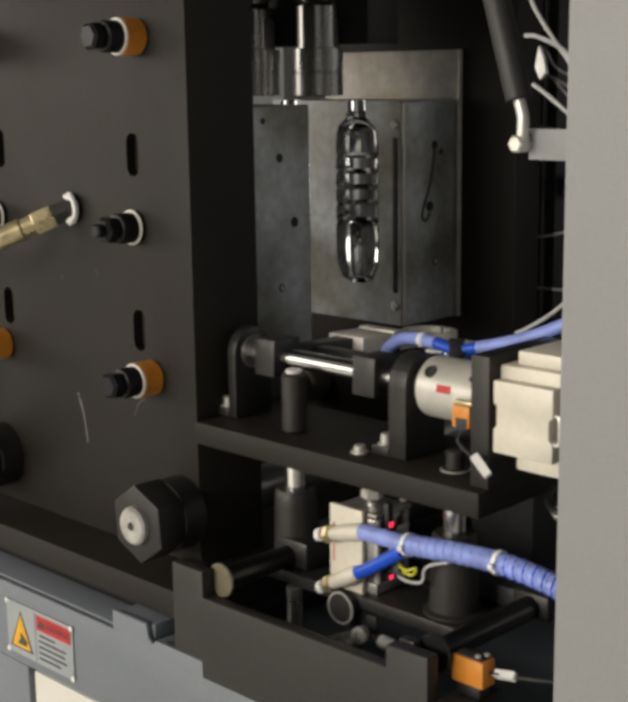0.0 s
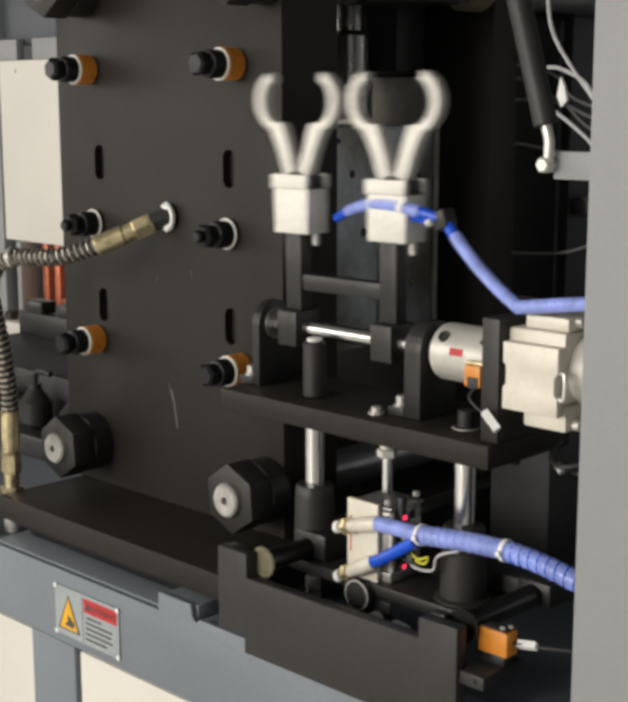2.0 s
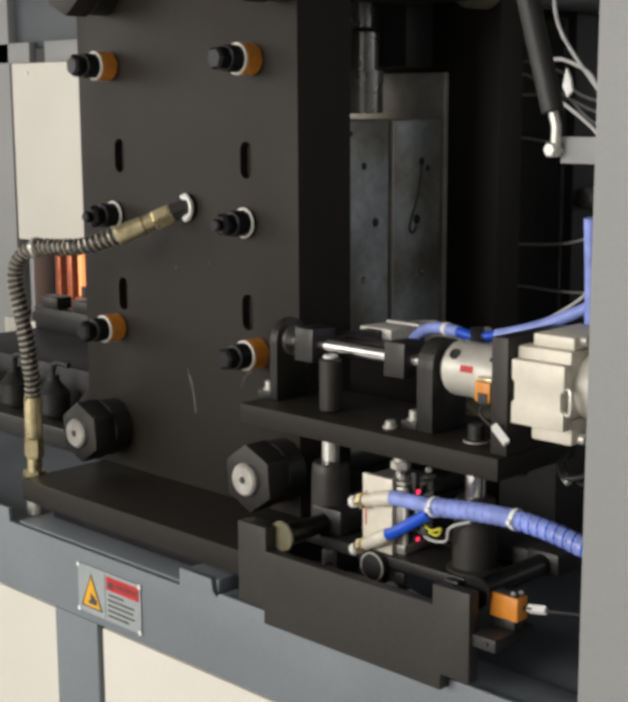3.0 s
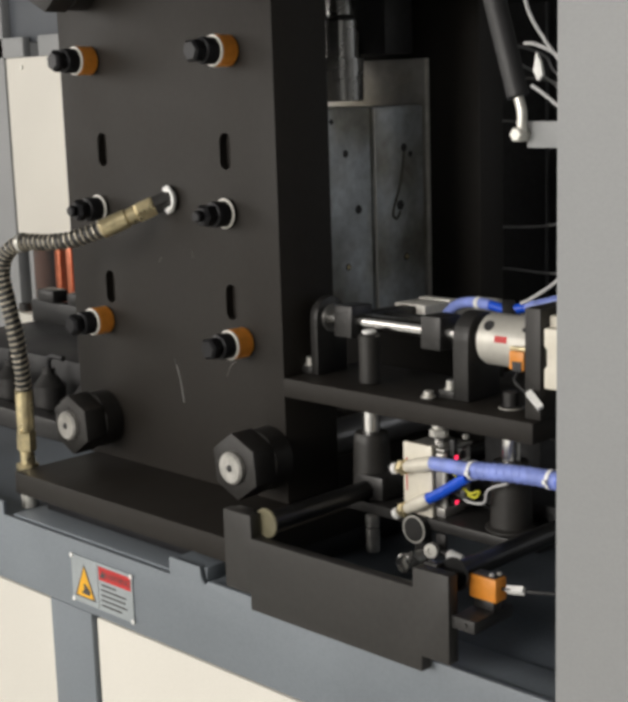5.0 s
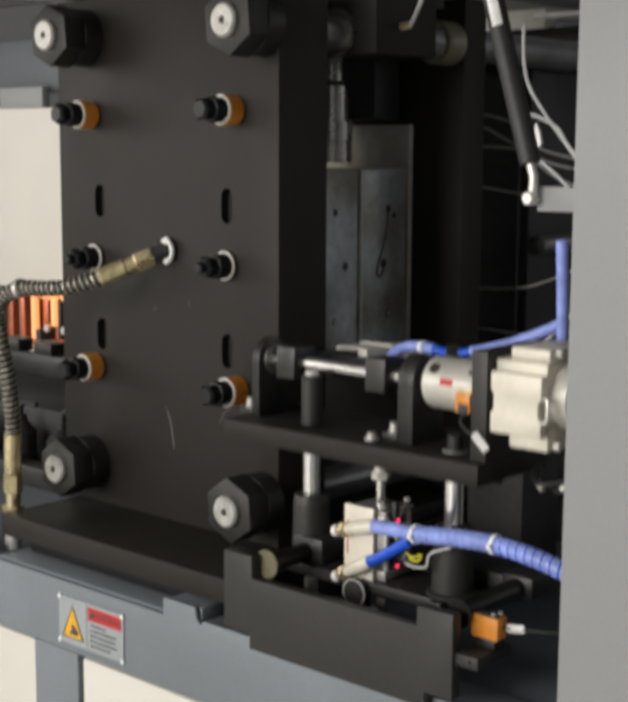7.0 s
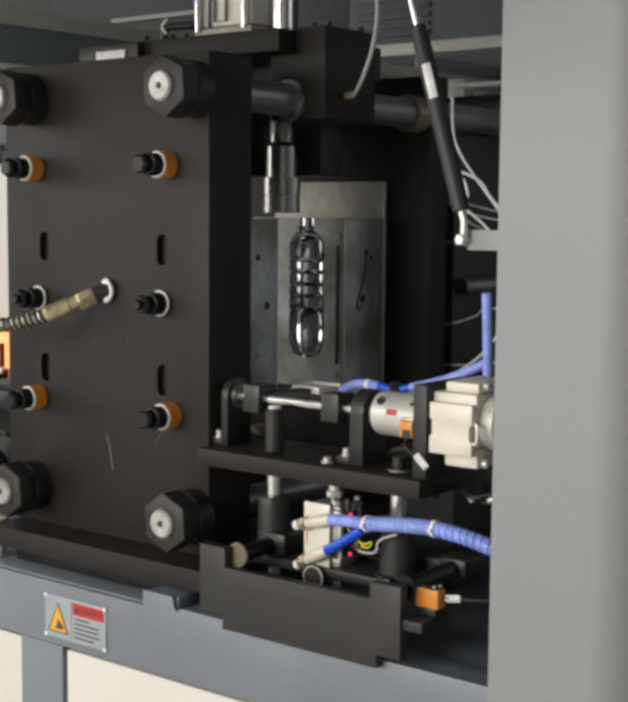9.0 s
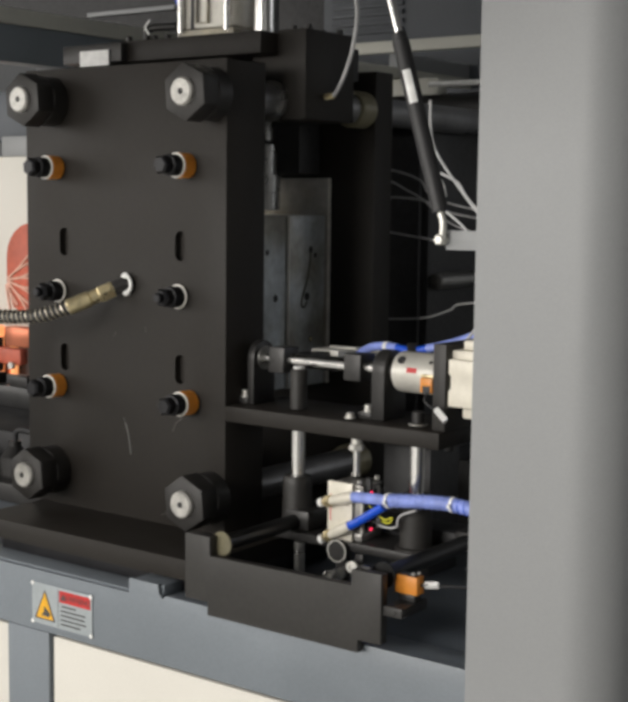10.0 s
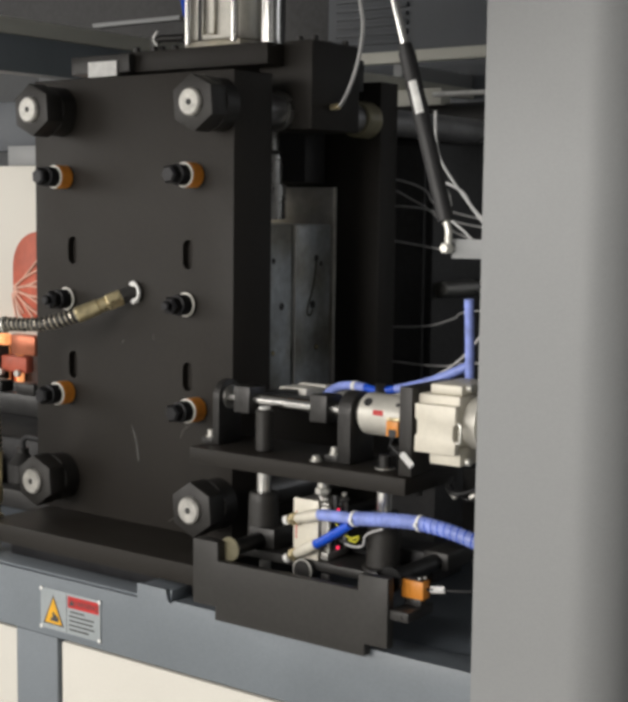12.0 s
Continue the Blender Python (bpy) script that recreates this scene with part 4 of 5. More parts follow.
def sagging(length, sag, n=6):
    return [(length * k / n, 0.0, -sag * math.sin(math.pi * k / n)) for k in range(n + 1)]


def swing_hoses():
    """The air lines of the swing arm in rigid lengths: feed with tee, left line, hose to the frame, hanging loop."""
    feed = thing("air_feed", (0, 0, 0), "black tee fitting with two royal blue air tubes", "hose", "gripper air hoses")
    part("tee", boxes((-0.010, 0.010, -0.008, 0.008, -0.010, 0.010), bevel=0.002), BLACK, feed, "black tee fitting")
    for dy in (-0.007, 0.007):
        part("collar", rod(B(), (0.009, dy, 0.002), (1, 0, 0), 0.010, 0.0052, 16), ZINC, feed)
        part("tube", tube(B(), [(0.018, dy, 0.002), (0.036, dy * 1.4, 0.012), (0.054, dy * 2.0, 0.012), (0.072, dy * 2.6, 0.0)], 0.0034, 10), BLUE_TUBE, feed)
    left = thing("air_line", (0, 0, 0), "pale blue sleeved air line between the grippers", "hose", "gripper air hoses")
    pts = sagging(0.165, 0.022)
    part("sleeve", tube(B(), pts[1:-1], 0.0068, 12), BLUE_SLEEVE, left)
    part("tube", tube(B(), pts[:3], 0.0058, 12), BLUE_TUBE, left, "royal blue air tube")
    part("tube", tube(B(), pts[-3:], 0.0052, 12), BLUE_TUBE, left, "royal blue air tube")
    part("cable_tie", rod(B(), (0.045, 0, -0.0165), (1, 0, -0.2), 0.008, 0.0078, 16), LABEL_WHITE, left, "white cable tie")
    first = thing("air_hose", (0, 0, 0), "pale blue spiral-sleeved air hose to the gripper arm", "hose", "gripper air hoses")
    pts = sagging(0.150, 0.006)
    part("sleeve", tube(B(), pts[1:], 0.0068, 12), BLUE_SLEEVE, first)
    part("spiral_wrap", spiral(B(), pts[1:], 0.0068, 0.0006, 0.012), BLUE_SLEEVE, first)
    part("tube", tube(B(), pts[:3], 0.0060, 12), BLUE_TUBE, first, "royal blue air tube")
    second = thing("air_hose", (0, 0, 0), "pale blue spiral-sleeved air hose to the gripper arm", "hose", "gripper air hoses")
    pts = sagging(0.195, -0.003)
    part("sleeve", tube(B(), pts, 0.0068, 12), BLUE_SLEEVE, second)
    part("spiral_wrap", spiral(B(), pts, 0.0068, 0.0006, 0.012), BLUE_SLEEVE, second)
    return feed, left, first, second


# ---- hydraulic hose on the front platen ----
def platen_hose():
    h = thing("hydraulic_hose", (-0.162, 0.0, 1.276), "armoured hose with yellow-zinc fittings screwed into the platen", "hose")
    s = Vector((-0.162, -0.002, 1.276))
    e = Vector((-0.225, -0.070, 1.238))
    d = (e - s).normalized()
    bm = B()
    for k in range(3):
        tube(bm, [s + Vector(((0.0142 + 0.0012 * k) * math.cos(a) + 0.002, -0.003 - 0.002 * k, 0.0150 * math.sin(a) * (1 + 0.12 * math.sin(5 * a + 2 * k)))) for a in np.linspace(-1.45, 1.7, 14)], 0.0030, 6, 2)
    part("sealing_tape", bm, LABEL_WHITE, h, "frayed white sealing tape")
    part("adapter", rod(B(), s - d * 0.004, d, 0.024, 0.0135, 6, 0.001), BLACK, h)
    part("hex_fitting", rod(B(), s + d * 0.020, d, 0.026, 0.0145, 6, 0.0015), BRASS, h, "yellow-zinc hexagon fitting")
    part("collar", rod(B(), s + d * 0.046, d, 0.014, 0.0115, 24), BRASS, h)
    part("ferrule", rod(B(), s + d * 0.060, d, 0.040, 0.0130, 28, 0.002), BRASS, h)
    line = [s + d * 0.098, (-0.262, -0.094, 1.225), (-0.300, -0.108, 1.221), (-0.343, -0.120, 1.219), (-0.370, -0.127, 1.203), (-0.381, -0.130, 1.175), (-0.377, -0.126, 1.130), (-0.373, -0.120, 1.08), (-0.376, -0.113, 1.03), (-0.380, -0.110, 1.000)]
    part("armour", spiral(B(), line, 0.0108, 0.0016, 0.0085), HOSE_STEEL, h, "bright steel wire armour")
    part("inner_hose", tube(B(), line, 0.0105, 14), RUBBER, h)
    part("lower_ferrule", rod(B(), (-0.380, -0.110, 1.004), (-0.09, 0.04, -1), 0.062, 0.0125, 28, 0.002), BRASS, h, "yellow-zinc ferrule")
    part("lower_hex", rod(B(), (-0.3855, -0.1075, 0.942), (-0.09, 0.04, -1), 0.030, 0.0140, 6, 0.0015), BRASS, h)
    part("lower_nipple", rod(B(), (-0.388, -0.106, 0.912), (-0.05, 0.02, -1), 0.022, 0.0105, 24), BRASS, h)
    part("strap", lathe(B(), (-0.338, -0.119, 1.2195), (-1, -0.25, -0.1), [(0, 0.0115), (0, 0.0138), (0.006, 0.0138), (0.006, 0.0115)], 24), ZINC, h, "thin hose clip")
    port = thing("hose_port", (-0.394, -0.104, 0.847), "zinc-plated hose port on the machine deck", "pipe fitting")
    part("flange", rod(B(), (-0.394, -0.104, 0.8248), (0, 0, 1), 0.052, 0.012, 24), ZINC, port)
    part("nut", rod(B(), (-0.393, -0.104, 0.877), (0, 0, 1), 0.014, 0.0165, 6, 0.001), BRASS, port)
    return h


def warning_label():
    lb = thing("warning_label", (-0.154, -0.1558, 0.775), "silver warning plate with a yellow triangle and red header", "warning label")
    x0, x1, z0, z1 = -0.219, -0.084, 0.7405, 0.8065
    part("plate", boxes((x0, x1, -0.1572, -0.1555, z0, z1), bevel=0.0004), LABEL, lb)
    part("triangle_border", prism(B(), [(x0 + 0.006, z0 + 0.008), (x0 + 0.054, z0 + 0.008), (x0 + 0.030, z1 - 0.009)], "y", -0.1575, -0.1573), LABEL_DARK, lb)
    part("triangle", prism(B(), [(x0 + 0.0105, z0 + 0.0105), (x0 + 0.0495, z0 + 0.0105), (x0 + 0.030, z1 - 0.0135)], "y", -0.1579, -0.1576), ORANGE_YELLOW, lb, "yellow warning triangle")
    part("pinch_sign", prism(B(), [(x0 + 0.022, z0 + 0.015), (x0 + 0.040, z0 + 0.014), (x0 + 0.043, z0 + 0.020), (x0 + 0.034, z0 + 0.027), (x0 + 0.028, z0 + 0.030), (x0 + 0.029, z0 + 0.022)], "y", -0.1583, -0.1580), LABEL_DARK, lb)
    part("divider", boxes((x0 + 0.0595, x0 + 0.0605, -0.1575, -0.1573, z0 + 0.002, z1 - 0.002), bevel=0), LABEL_DARK, lb)
    part("red_header", boxes((x0 + 0.063, x1 - 0.003, -0.1576, -0.1573, z1 - 0.023, z1 - 0.004), bevel=0), RED, lb, "red header bar")
    text = bpy.data.curves.new("header_text", "FONT")
    text.body, text.size, text.extrude, text.align_x = "WARNING", 0.0125, 0.0001, "CENTER"
    ob = new("header_text", text)
    ob.parent = lb
    ob.matrix_basis = Matrix.Translation(Vector(((x0 + x1) / 2 + 0.034, -0.1578, z1 - 0.018)) - Vector((-0.154, -0.1558, 0.775))) @ pose(0, 0, 0, 90, 0, 0)
    text.materials.append(LABEL_DARK)
    part("header_triangle", prism(B(), [(x0 + 0.066, z1 - 0.019), (x0 + 0.078, z1 - 0.019), (x0 + 0.072, z1 - 0.008)], "y", -0.1580, -0.1577), LABEL_DARK, lb)
    for k, (a, b) in enumerate(((0.068, 0.100), (0.066, 0.121), (0.066, 0.119), (0.066, 0.122), (0.066, 0.110))):
        zz = z1 - 0.029 - 0.0072 * k
        part("text_line", boxes((x0 + a, x0 + b, -0.1576, -0.1573, zz - 0.0013, zz + 0.0013), bevel=0), LABEL_DARK, lb)
    for x, zz in ((x0 + 0.002, z1 - 0.002), (x1 - 0.002, z1 - 0.002), (x0 + 0.002, z0 + 0.002), (x1 - 0.002, z0 + 0.002)):
        part("rivet", lathe(B(), (x, -0.1572, zz), (0, -1, 0), [(0, 0.0035), (0.001, 0.0034), (0.0018, 0.002)], 14), LABEL_WHITE, lb)


# ---- machine frame and oven behind ----
def rear_frame():
    en = thing("machine_enclosure", (0.2, 1.35, 0.8245), "dark slate rear sheet-metal enclosure of the machine", "enclosure")
    part("rear_sheet", boxes((-0.75, 0.35, 1.345, 1.36, 0.8250, 3.0), bevel=0), DARK_PAINT, en)
    part("roof_sheet", boxes((-0.75, 0.35, 0.55, 1.344, 2.55, 2.56), bevel=0), DARK_PAINT, en)
    for k in range(9):
        part("louvre", boxes((-0.72, -0.50, 1.336, 1.3445, 1.84 + 0.022 * k, 1.852 + 0.022 * k), bevel=0.001), DARK_PAINT, en)
    # black sheet added in place of the dark hall beyond; not an enclosure part
    part("upper_sheet", boxes((-3.2, -0.751, 1.345, 1.36, 1.86, 3.4), bevel=0), BLACK_MATT, en)
    part("trim_strip", boxes((-1.61, -1.26, 1.325, 1.3445, 1.949, 1.961), bevel=0.001), GREY, en, "light grey trim strip")
    fr = thing("side_frame", (-1.02, 0.6, 0.0), "light grey and blue-grey painted upper side frame", "frame")
    part("top_strip", boxes((-1.06, -1.0, -0.4, 1.34, 1.800, 1.837), bevel=0.002), PALE_GREY, fr, "light grey strip")
    part("side_rail", boxes((-1.058, -1.003, -0.4, 1.34, 1.716, 1.799), bevel=0.002), BLUE_GREY, fr)
    part("upright", boxes((-1.12, -1.061, 1.20, 1.34, 0.0, 1.82), bevel=0.002), BLUE_GREY, fr)
    cr = thing("cross_member", (0.1, 0.9, 1.75), "light grey rear cross member", "frame")
    part("bar", boxes((-0.9, 0.35, 1.0, 1.02, 1.747, 1.773), bevel=0.002), PALE_GREY, cr)
    part("channel", boxes((-0.33, -0.30, 0.45, 1.34, 1.690, 1.714), bevel=0.002), PALE_GREY, cr, "cream channel")
    part("hanger", boxes((-0.33, -0.305, 1.021, 1.34, 1.715, 1.747), bevel=0.001), GREY, cr)
    part("lower_block", boxes((-0.34, -0.20, 1.02, 1.06, 1.651, 1.689), bevel=0.002), PALE_GREY, cr)
    pipe = thing("air_manifold", (-0.1, 1.05, 1.61), "fat black air manifold pipe behind the clamp", "pipe")
    part("pipe", rod(B(), (-0.40, 1.05, 1.62), (1, 0, 0), 0.75, 0.036, 32), BLACK, pipe)
    part("hanger", boxes((0.30, 0.32, 1.05, 1.344, 1.60, 1.64), bevel=0.001), BLACK, pipe)
    part("stub", rod(B(), (-0.21, 1.0, 1.672), (1, 0, 0), 0.20, 0.006, 16), LABEL_WHITE, pipe, "white tube")
    p2 = thing("toggle_rod", (-0.2, 1.0, 1.26), "dull steel rod of the clamp toggle", "rod")
    part("rod", rod(B(), (-0.40, 1.0, 1.255), (1, 0, 0), 0.25, 0.016, 24), RAIL_STEEL, p2)
    part("sleeve", rod(B(), (-0.12, 1.0, 1.265), (1, 0, 0), 0.6, 0.016, 24), RAIL_STEEL, p2)
    part("stand", boxes((-0.13, -0.10, 0.96, 1.04, 0.8250, 1.27), bevel=0.002), BLACK_MATT, p2)
    sol = thing("valve_box", (0.256, 0.245, 0.8245), "dark box behind the lift table", "valve box")
    part("box", boxes((0.212, 0.300, 0.20, 0.29, 0.8250, 1.03), bevel=0.003), BLACK_MATT, sol)
    part("lid", boxes((0.210, 0.302, 0.198, 0.292, 1.0305, 1.038), bevel=0.001), BLACK, sol)
    part("cable_gland", rod(B(), (0.256, 0.1995, 0.87), (0, -1, 0), 0.014, 0.011, 20), BLACK, sol)
    blk = thing("toggle_housing", (-0.2, 0.8, 0.8245), "black toggle housing behind the rear platen", "toggle housing")
    part("housing", boxes((-0.385, 0.008, 0.655, 0.95, 0.8900, 1.555), bevel=0.004), BLACK_MATT, blk)
    part("cap_plate", boxes((-0.40, 0.02, 0.64, 0.95, 1.5555, 1.575), bevel=0.003), BLACK, blk)
    part("front_cover", boxes((-0.37, -0.006, 0.642, 0.6545, 0.905, 1.54), bevel=0.003), BLACK_MATT, blk)
    for y0, y1 in ((0.66, 0.79), (0.83, 0.945)):
        part("toggle_pin", rod(B(), (0.0245, y0, 1.262), (0, 1, 0), y1 - y0, 0.016, 28, 0.003), STEEL, blk, "dull steel toggle pin")



def cable(name, pts, r, mat, label):
    solid(name, tube(B(), pts, r, 8, 8), mat, label, "cable", pts[0], "loose cables")


def cables():
    for pts in CABLES:
        cable("cable", pts, 0.0022, WIRE, "thin grey sensor cable hanging behind the clamp")
    cable("grease_line", GREASE_LINE, 0.0032, WIRE, "grey grease line into the blow head")
    g = GREASE_LINE[-1]
    solid("grease_nipple", rod(B(), g, (-1, 0, -0.1), 0.018, 0.0055, 6), BRASS, "small brass grease fitting", "pipe fitting", g)
    solid("blue_air_line", tube(B(), [(-0.20, 0.14, 1.98), (-0.175, 0.13, 1.80), (-0.162, 0.125, 1.745), (-0.150, 0.12, 1.73)], 0.006, 10), BLUE_TUBE, "royal blue air line at the blow cylinder", "hose", (-0.20, 0.14, 1.98))
    solid("cable_flag", prism(B(), [(0.376, 1.448), (0.382, 1.437), (0.385, 1.423), (0.378, 1.416), (0.372, 1.428)], "y", 0.085, 0.09, 0.0008), LABEL_WHITE, "white cable flag tied on a wire", "cable tag", (0.378, 0.087, 1.43))


def oven():
    ov = thing("preform_oven", (-1.8, 1.0, 0.0), "cream-panelled preform oven with glowing copper heater bank", "oven")
    part("back_panel", boxes((-2.10, -1.30, 1.0, 1.02, 1.035, 1.527), bevel=0.003), CREAM, ov, "cream sheet panel")
    for x in (-2.02, -1.70):
        part("screw", rod(B(), (x, 0.998, 1.500), (0, -1, 0), 0.003, 0.006, 12), ZINC, ov)
    part("side_post", boxes((-2.45, -2.11, 1.0, 1.04, 0.0, 1.75), bevel=0.003), GREY, ov)
    part("top_rail", boxes((-2.45, -1.2, 1.03, 1.09, 1.57, 1.71), bevel=0.003), DARK_PAINT, ov)
    for x in (-2.20, -1.936, -1.62):
        part("tab", boxes((x, x + 0.19, 1.0, 1.025, 1.5275, 1.583), bevel=0.002), GREY, ov)
    part("heater_box", boxes((-2.02, -1.45, 1.06, 1.30, 0.83, 1.03), bevel=0.003), DARK_PAINT, ov)
    for k in range(7):
        part("reflector", boxes((-1.97 + 0.055 * k, -1.945 + 0.055 * k, 1.03, 1.055, 0.84, 1.03), bevel=0.003), COPPER, ov, "copper reflector strip")
    for x in (-1.825, -1.66, -1.60):
        part("heater_lamp", rod(B(), (x, 1.02, 0.84), (0, 0, 1), 0.18, 0.011, 16), GLOW, ov, "glowing heater lamp")
    part("frame_bar", boxes((-2.02, -2.0, 0.98, 1.05, 0.80, 1.035), bevel=0.002), GREY, ov)
    part("conveyor", boxes((-2.04, -1.35, 0.90, 1.05, 0.755, 0.828), bevel=0.006), ALU, ov, "bright conveyor housing")
    for k in range(9):
        part("carrier", rod(B(), (-1.98 + 0.07 * k, 0.93, 0.82), (0, 0, 1), 0.03, 0.018, 20), BLACK, ov)
    part("base", boxes((-2.0, -1.3, 0.92, 1.3, 0.0, 0.714), bevel=0.004), BLACK_MATT, ov)
    fan = thing("cooling_wheel", (-1.425, 0.93, 1.24), "red-oxide finned cooling wheel at the oven", "fan")
    part("housing", prism(B(), slot_outline(-1.425, 1.215, 0.196, 0.26, 16), "y", 0.925, 0.95, 0.008), RUST_RED, fan)
    part("stand", boxes((-1.445, -1.405, 0.951, 0.999, 0.829, 1.24), bevel=0.002), BLACK_MATT, fan)
    hub = Vector((-1.520, 0.922, 1.185))
    for k in range(11):
        a = math.radians(38 - 11.5 * k)
        d = Vector((math.cos(a), 0, math.sin(a)))
        reach = min(0.15 / max(0.3, math.cos(a)), 0.15) * (1 if k < 8 else 0.55)
        bend = Vector((0, 0, 0.006 * (1 if k % 2 else -1)))
        part("fin", tube(B(), [hub + d * 0.012, hub + d * (0.4 * reach) + bend, hub + d * reach], 0.0036, 8, 6), FIN, fan, "pale worn fin edge")
    # heater stack under the wheel
    st = thing("heater_stack", (-1.53, 0.90, 0.829), "copper-brown heater stack with a glowing tube over pale trays", "heater")
    part("glow_tube", rod(B(), (-1.64, 0.905, 1.045), (1, 0, 0), 0.125, 0.017, 20, 0.004), GLOW, st, "glowing orange tube")
    part("glow_tube", rod(B(), (-1.585, 0.905, 0.96), (0, 0, 1), 0.075, 0.012, 20, 0.004), GLOW, st, "glowing orange tube")
    part("copper_hood", boxes((-1.50, -1.40, 0.895, 0.93, 1.005, 1.062), bevel=0.008), COPPER, st)
    part("copper_block", boxes((-1.545, -1.44, 0.90, 0.93, 0.955, 1.000), bevel=0.006), RUST_RED, st)
    part("side_frame", boxes((-1.558, -1.546, 0.89, 0.935, 0.93, 1.045), bevel=0.002), BLACK_MATT, st)
    for x in (-1.60, -1.53, -1.462):
        part("clamp_stud", rod(B(), (x, 0.895, 0.955), (0, -1, 0), 0.012, 0.010, 14), ZINC, st)
    for k in range(4):
        part("tray", boxes((-1.66, -1.43 - 0.035 * k, 0.875, 0.935, 0.912 - 0.021 * k, 0.922 - 0.021 * k), bevel=0.002), PALE_GREY if k % 2 else COPPER, st, "thin worn tray")
    part("carrier_block", boxes((-1.50, -1.42, 0.87, 0.90, 0.83, 0.90), bevel=0.006), BLACK, st)
    part("tray_post", boxes((-1.64, -1.62, 0.88, 0.93, 0.829, 0.95), bevel=0.002), BLACK_MATT, st)


def transfer_unit():
    tr = thing("transfer_unit", (-0.85, 0.6, 0.8245), "black preform transfer unit with turned pots on the machine deck", "transfer unit")
    part("body", boxes((-1.25, -0.46, 0.26, 0.90, 0.8250, 0.935), bevel=0.006), RUBBER, tr)
    part("column", boxes((-0.62, -0.50, 0.30, 0.41, 0.9355, 1.02), bevel=0.004), RUBBER, tr)
    part("front_rail", boxes((-1.25, -0.47, 0.14, 0.18, 0.8250, 0.862), bevel=0.003), BLACK, tr)
    for y in (0.47, 0.60):
        part("rail", boxes((-1.24, -0.52, y, y + 0.02, 0.9355, 0.985), bevel=0.003), RAIL_STEEL, tr, "oily slide rail")
    for k in range(6):
        part("slide_block", boxes((-1.20 + 0.11 * k, -1.14 + 0.11 * k, 0.46, 0.50, 0.9855, 1.012), bevel=0.004), BLACK, tr)
        x = -1.18 + 0.125 * k
        pot = part("cylinder_pot", lathe(B(), (x, 0.215, 0.8250), (0, 0, 1), [(0, 0.036), (0.012, 0.036), (0.014, 0.030), (0.072, 0.030), (0.076, 0.026), (0.094, 0.012), (0.104, 0.012)], 24), BLACK, tr, "black turned pot")
        part("pot_screw", rod(B(), (x + 0.020, 0.190, 0.8380), (0, -1, 0.3), 0.008, 0.0045, 12), STEEL, pot)
        part("elbow", tube(B(), [(x, 0.215, 0.926), (x + 0.004, 0.214, 0.945), (x + 0.022, 0.212, 0.954), (x + 0.050, 0.215, 0.952)], 0.0055, 10), RUBBER, pot)


def shading_guard_door():
    """Unseen front guard, swung up on its gas spring to shade the platen."""
    d = thing("shading_guard_door", (-0.2, -0.4, 2.0), "unseen light grey guard door swung up as a shade over the opening", "door")
    # slope and front edge set so that the upper platen falls in shade
    y0, z0, y1, z1 = 0.08, 2.14, -1.10, 1.82
    for x0, x1, th in ((-1.05, 0.56, 0.012),):
        part("sheet", prism(B(), [(y0, z0), (y1, z1), (y1, z1 + th), (y0, z0 + th)], "x", x0, x1, 0.001), GREY, d)
    for x in (-1.05, 0.52):
        part("frame_bar", prism(B(), [(y0, z0 + 0.0125), (y1, z1 + 0.0125), (y1, z1 + 0.045), (y0, z0 + 0.045)], "x", x, x + 0.04, 0.001), BLUE_GREY, d)
    part("hinge_beam", boxes((-1.6, 0.573, 0.081, 0.14, 2.10, 2.20), bevel=0.002), BLUE_GREY, d)
    part("post_bracket", boxes((0.5735, 0.60, 0.081, 0.14, 2.10, 2.20), bevel=0.002), BLUE_GREY, d)

# ---- motion: the clamp, the carriage, the lift, the swing arm and its fingers ----
# how far the clamp stands open, 0 to 1
CLAMP = [(0.0, 0.97), (0.1, 0.86), (0.2, 0.45), (0.3, 0.12), (0.4, 0.0), (3.4, 0.0), (3.55, 0.25), (3.75, 0.85), (3.9, 1.0), (4.55, 1.0), (4.7, 0.82), (4.8, 0.56), (4.9, 0.2), (5.0, 0.0),
         (5.1, 0.0), (8.05, 0.0), (8.2, 0.25), (8.4, 0.85), (8.55, 1.0), (9.2, 1.0), (9.3, 0.93), (9.4, 0.74), (9.5, 0.52), (9.6, 0.14), (9.7, 0.0), (12.0, 0.0)]
# carriage travel along the rails, metres
SLIDE = [(0.0, 0.026), (0.1, 0.052), (0.2, 0.078), (0.3, 0.094), (0.4, 0.097), (0.5, 0.097), (0.85, 0.097), (1.0, 0.054), (1.1, 0.026), (1.2, 0.006), (1.3, 0.0), (4.5, 0.0), (4.65, 0.03),
         (4.8, 0.072), (4.9, 0.093), (5.0, 0.100), (5.4, 0.100), (5.5, 0.094), (5.6, 0.068), (5.7, 0.038), (5.8, 0.014), (5.9, 0.003), (6.0, 0.0), (9.1, 0.0), (9.2, 0.012), (9.3, 0.040),
         (9.4, 0.066), (9.5, 0.087), (9.6, 0.098), (9.7, 0.100), (10.1, 0.100), (10.2, 0.080), (10.3, 0.053), (10.4, 0.028), (10.5, 0.010), (10.6, 0.0), (12.0, 0.0)]
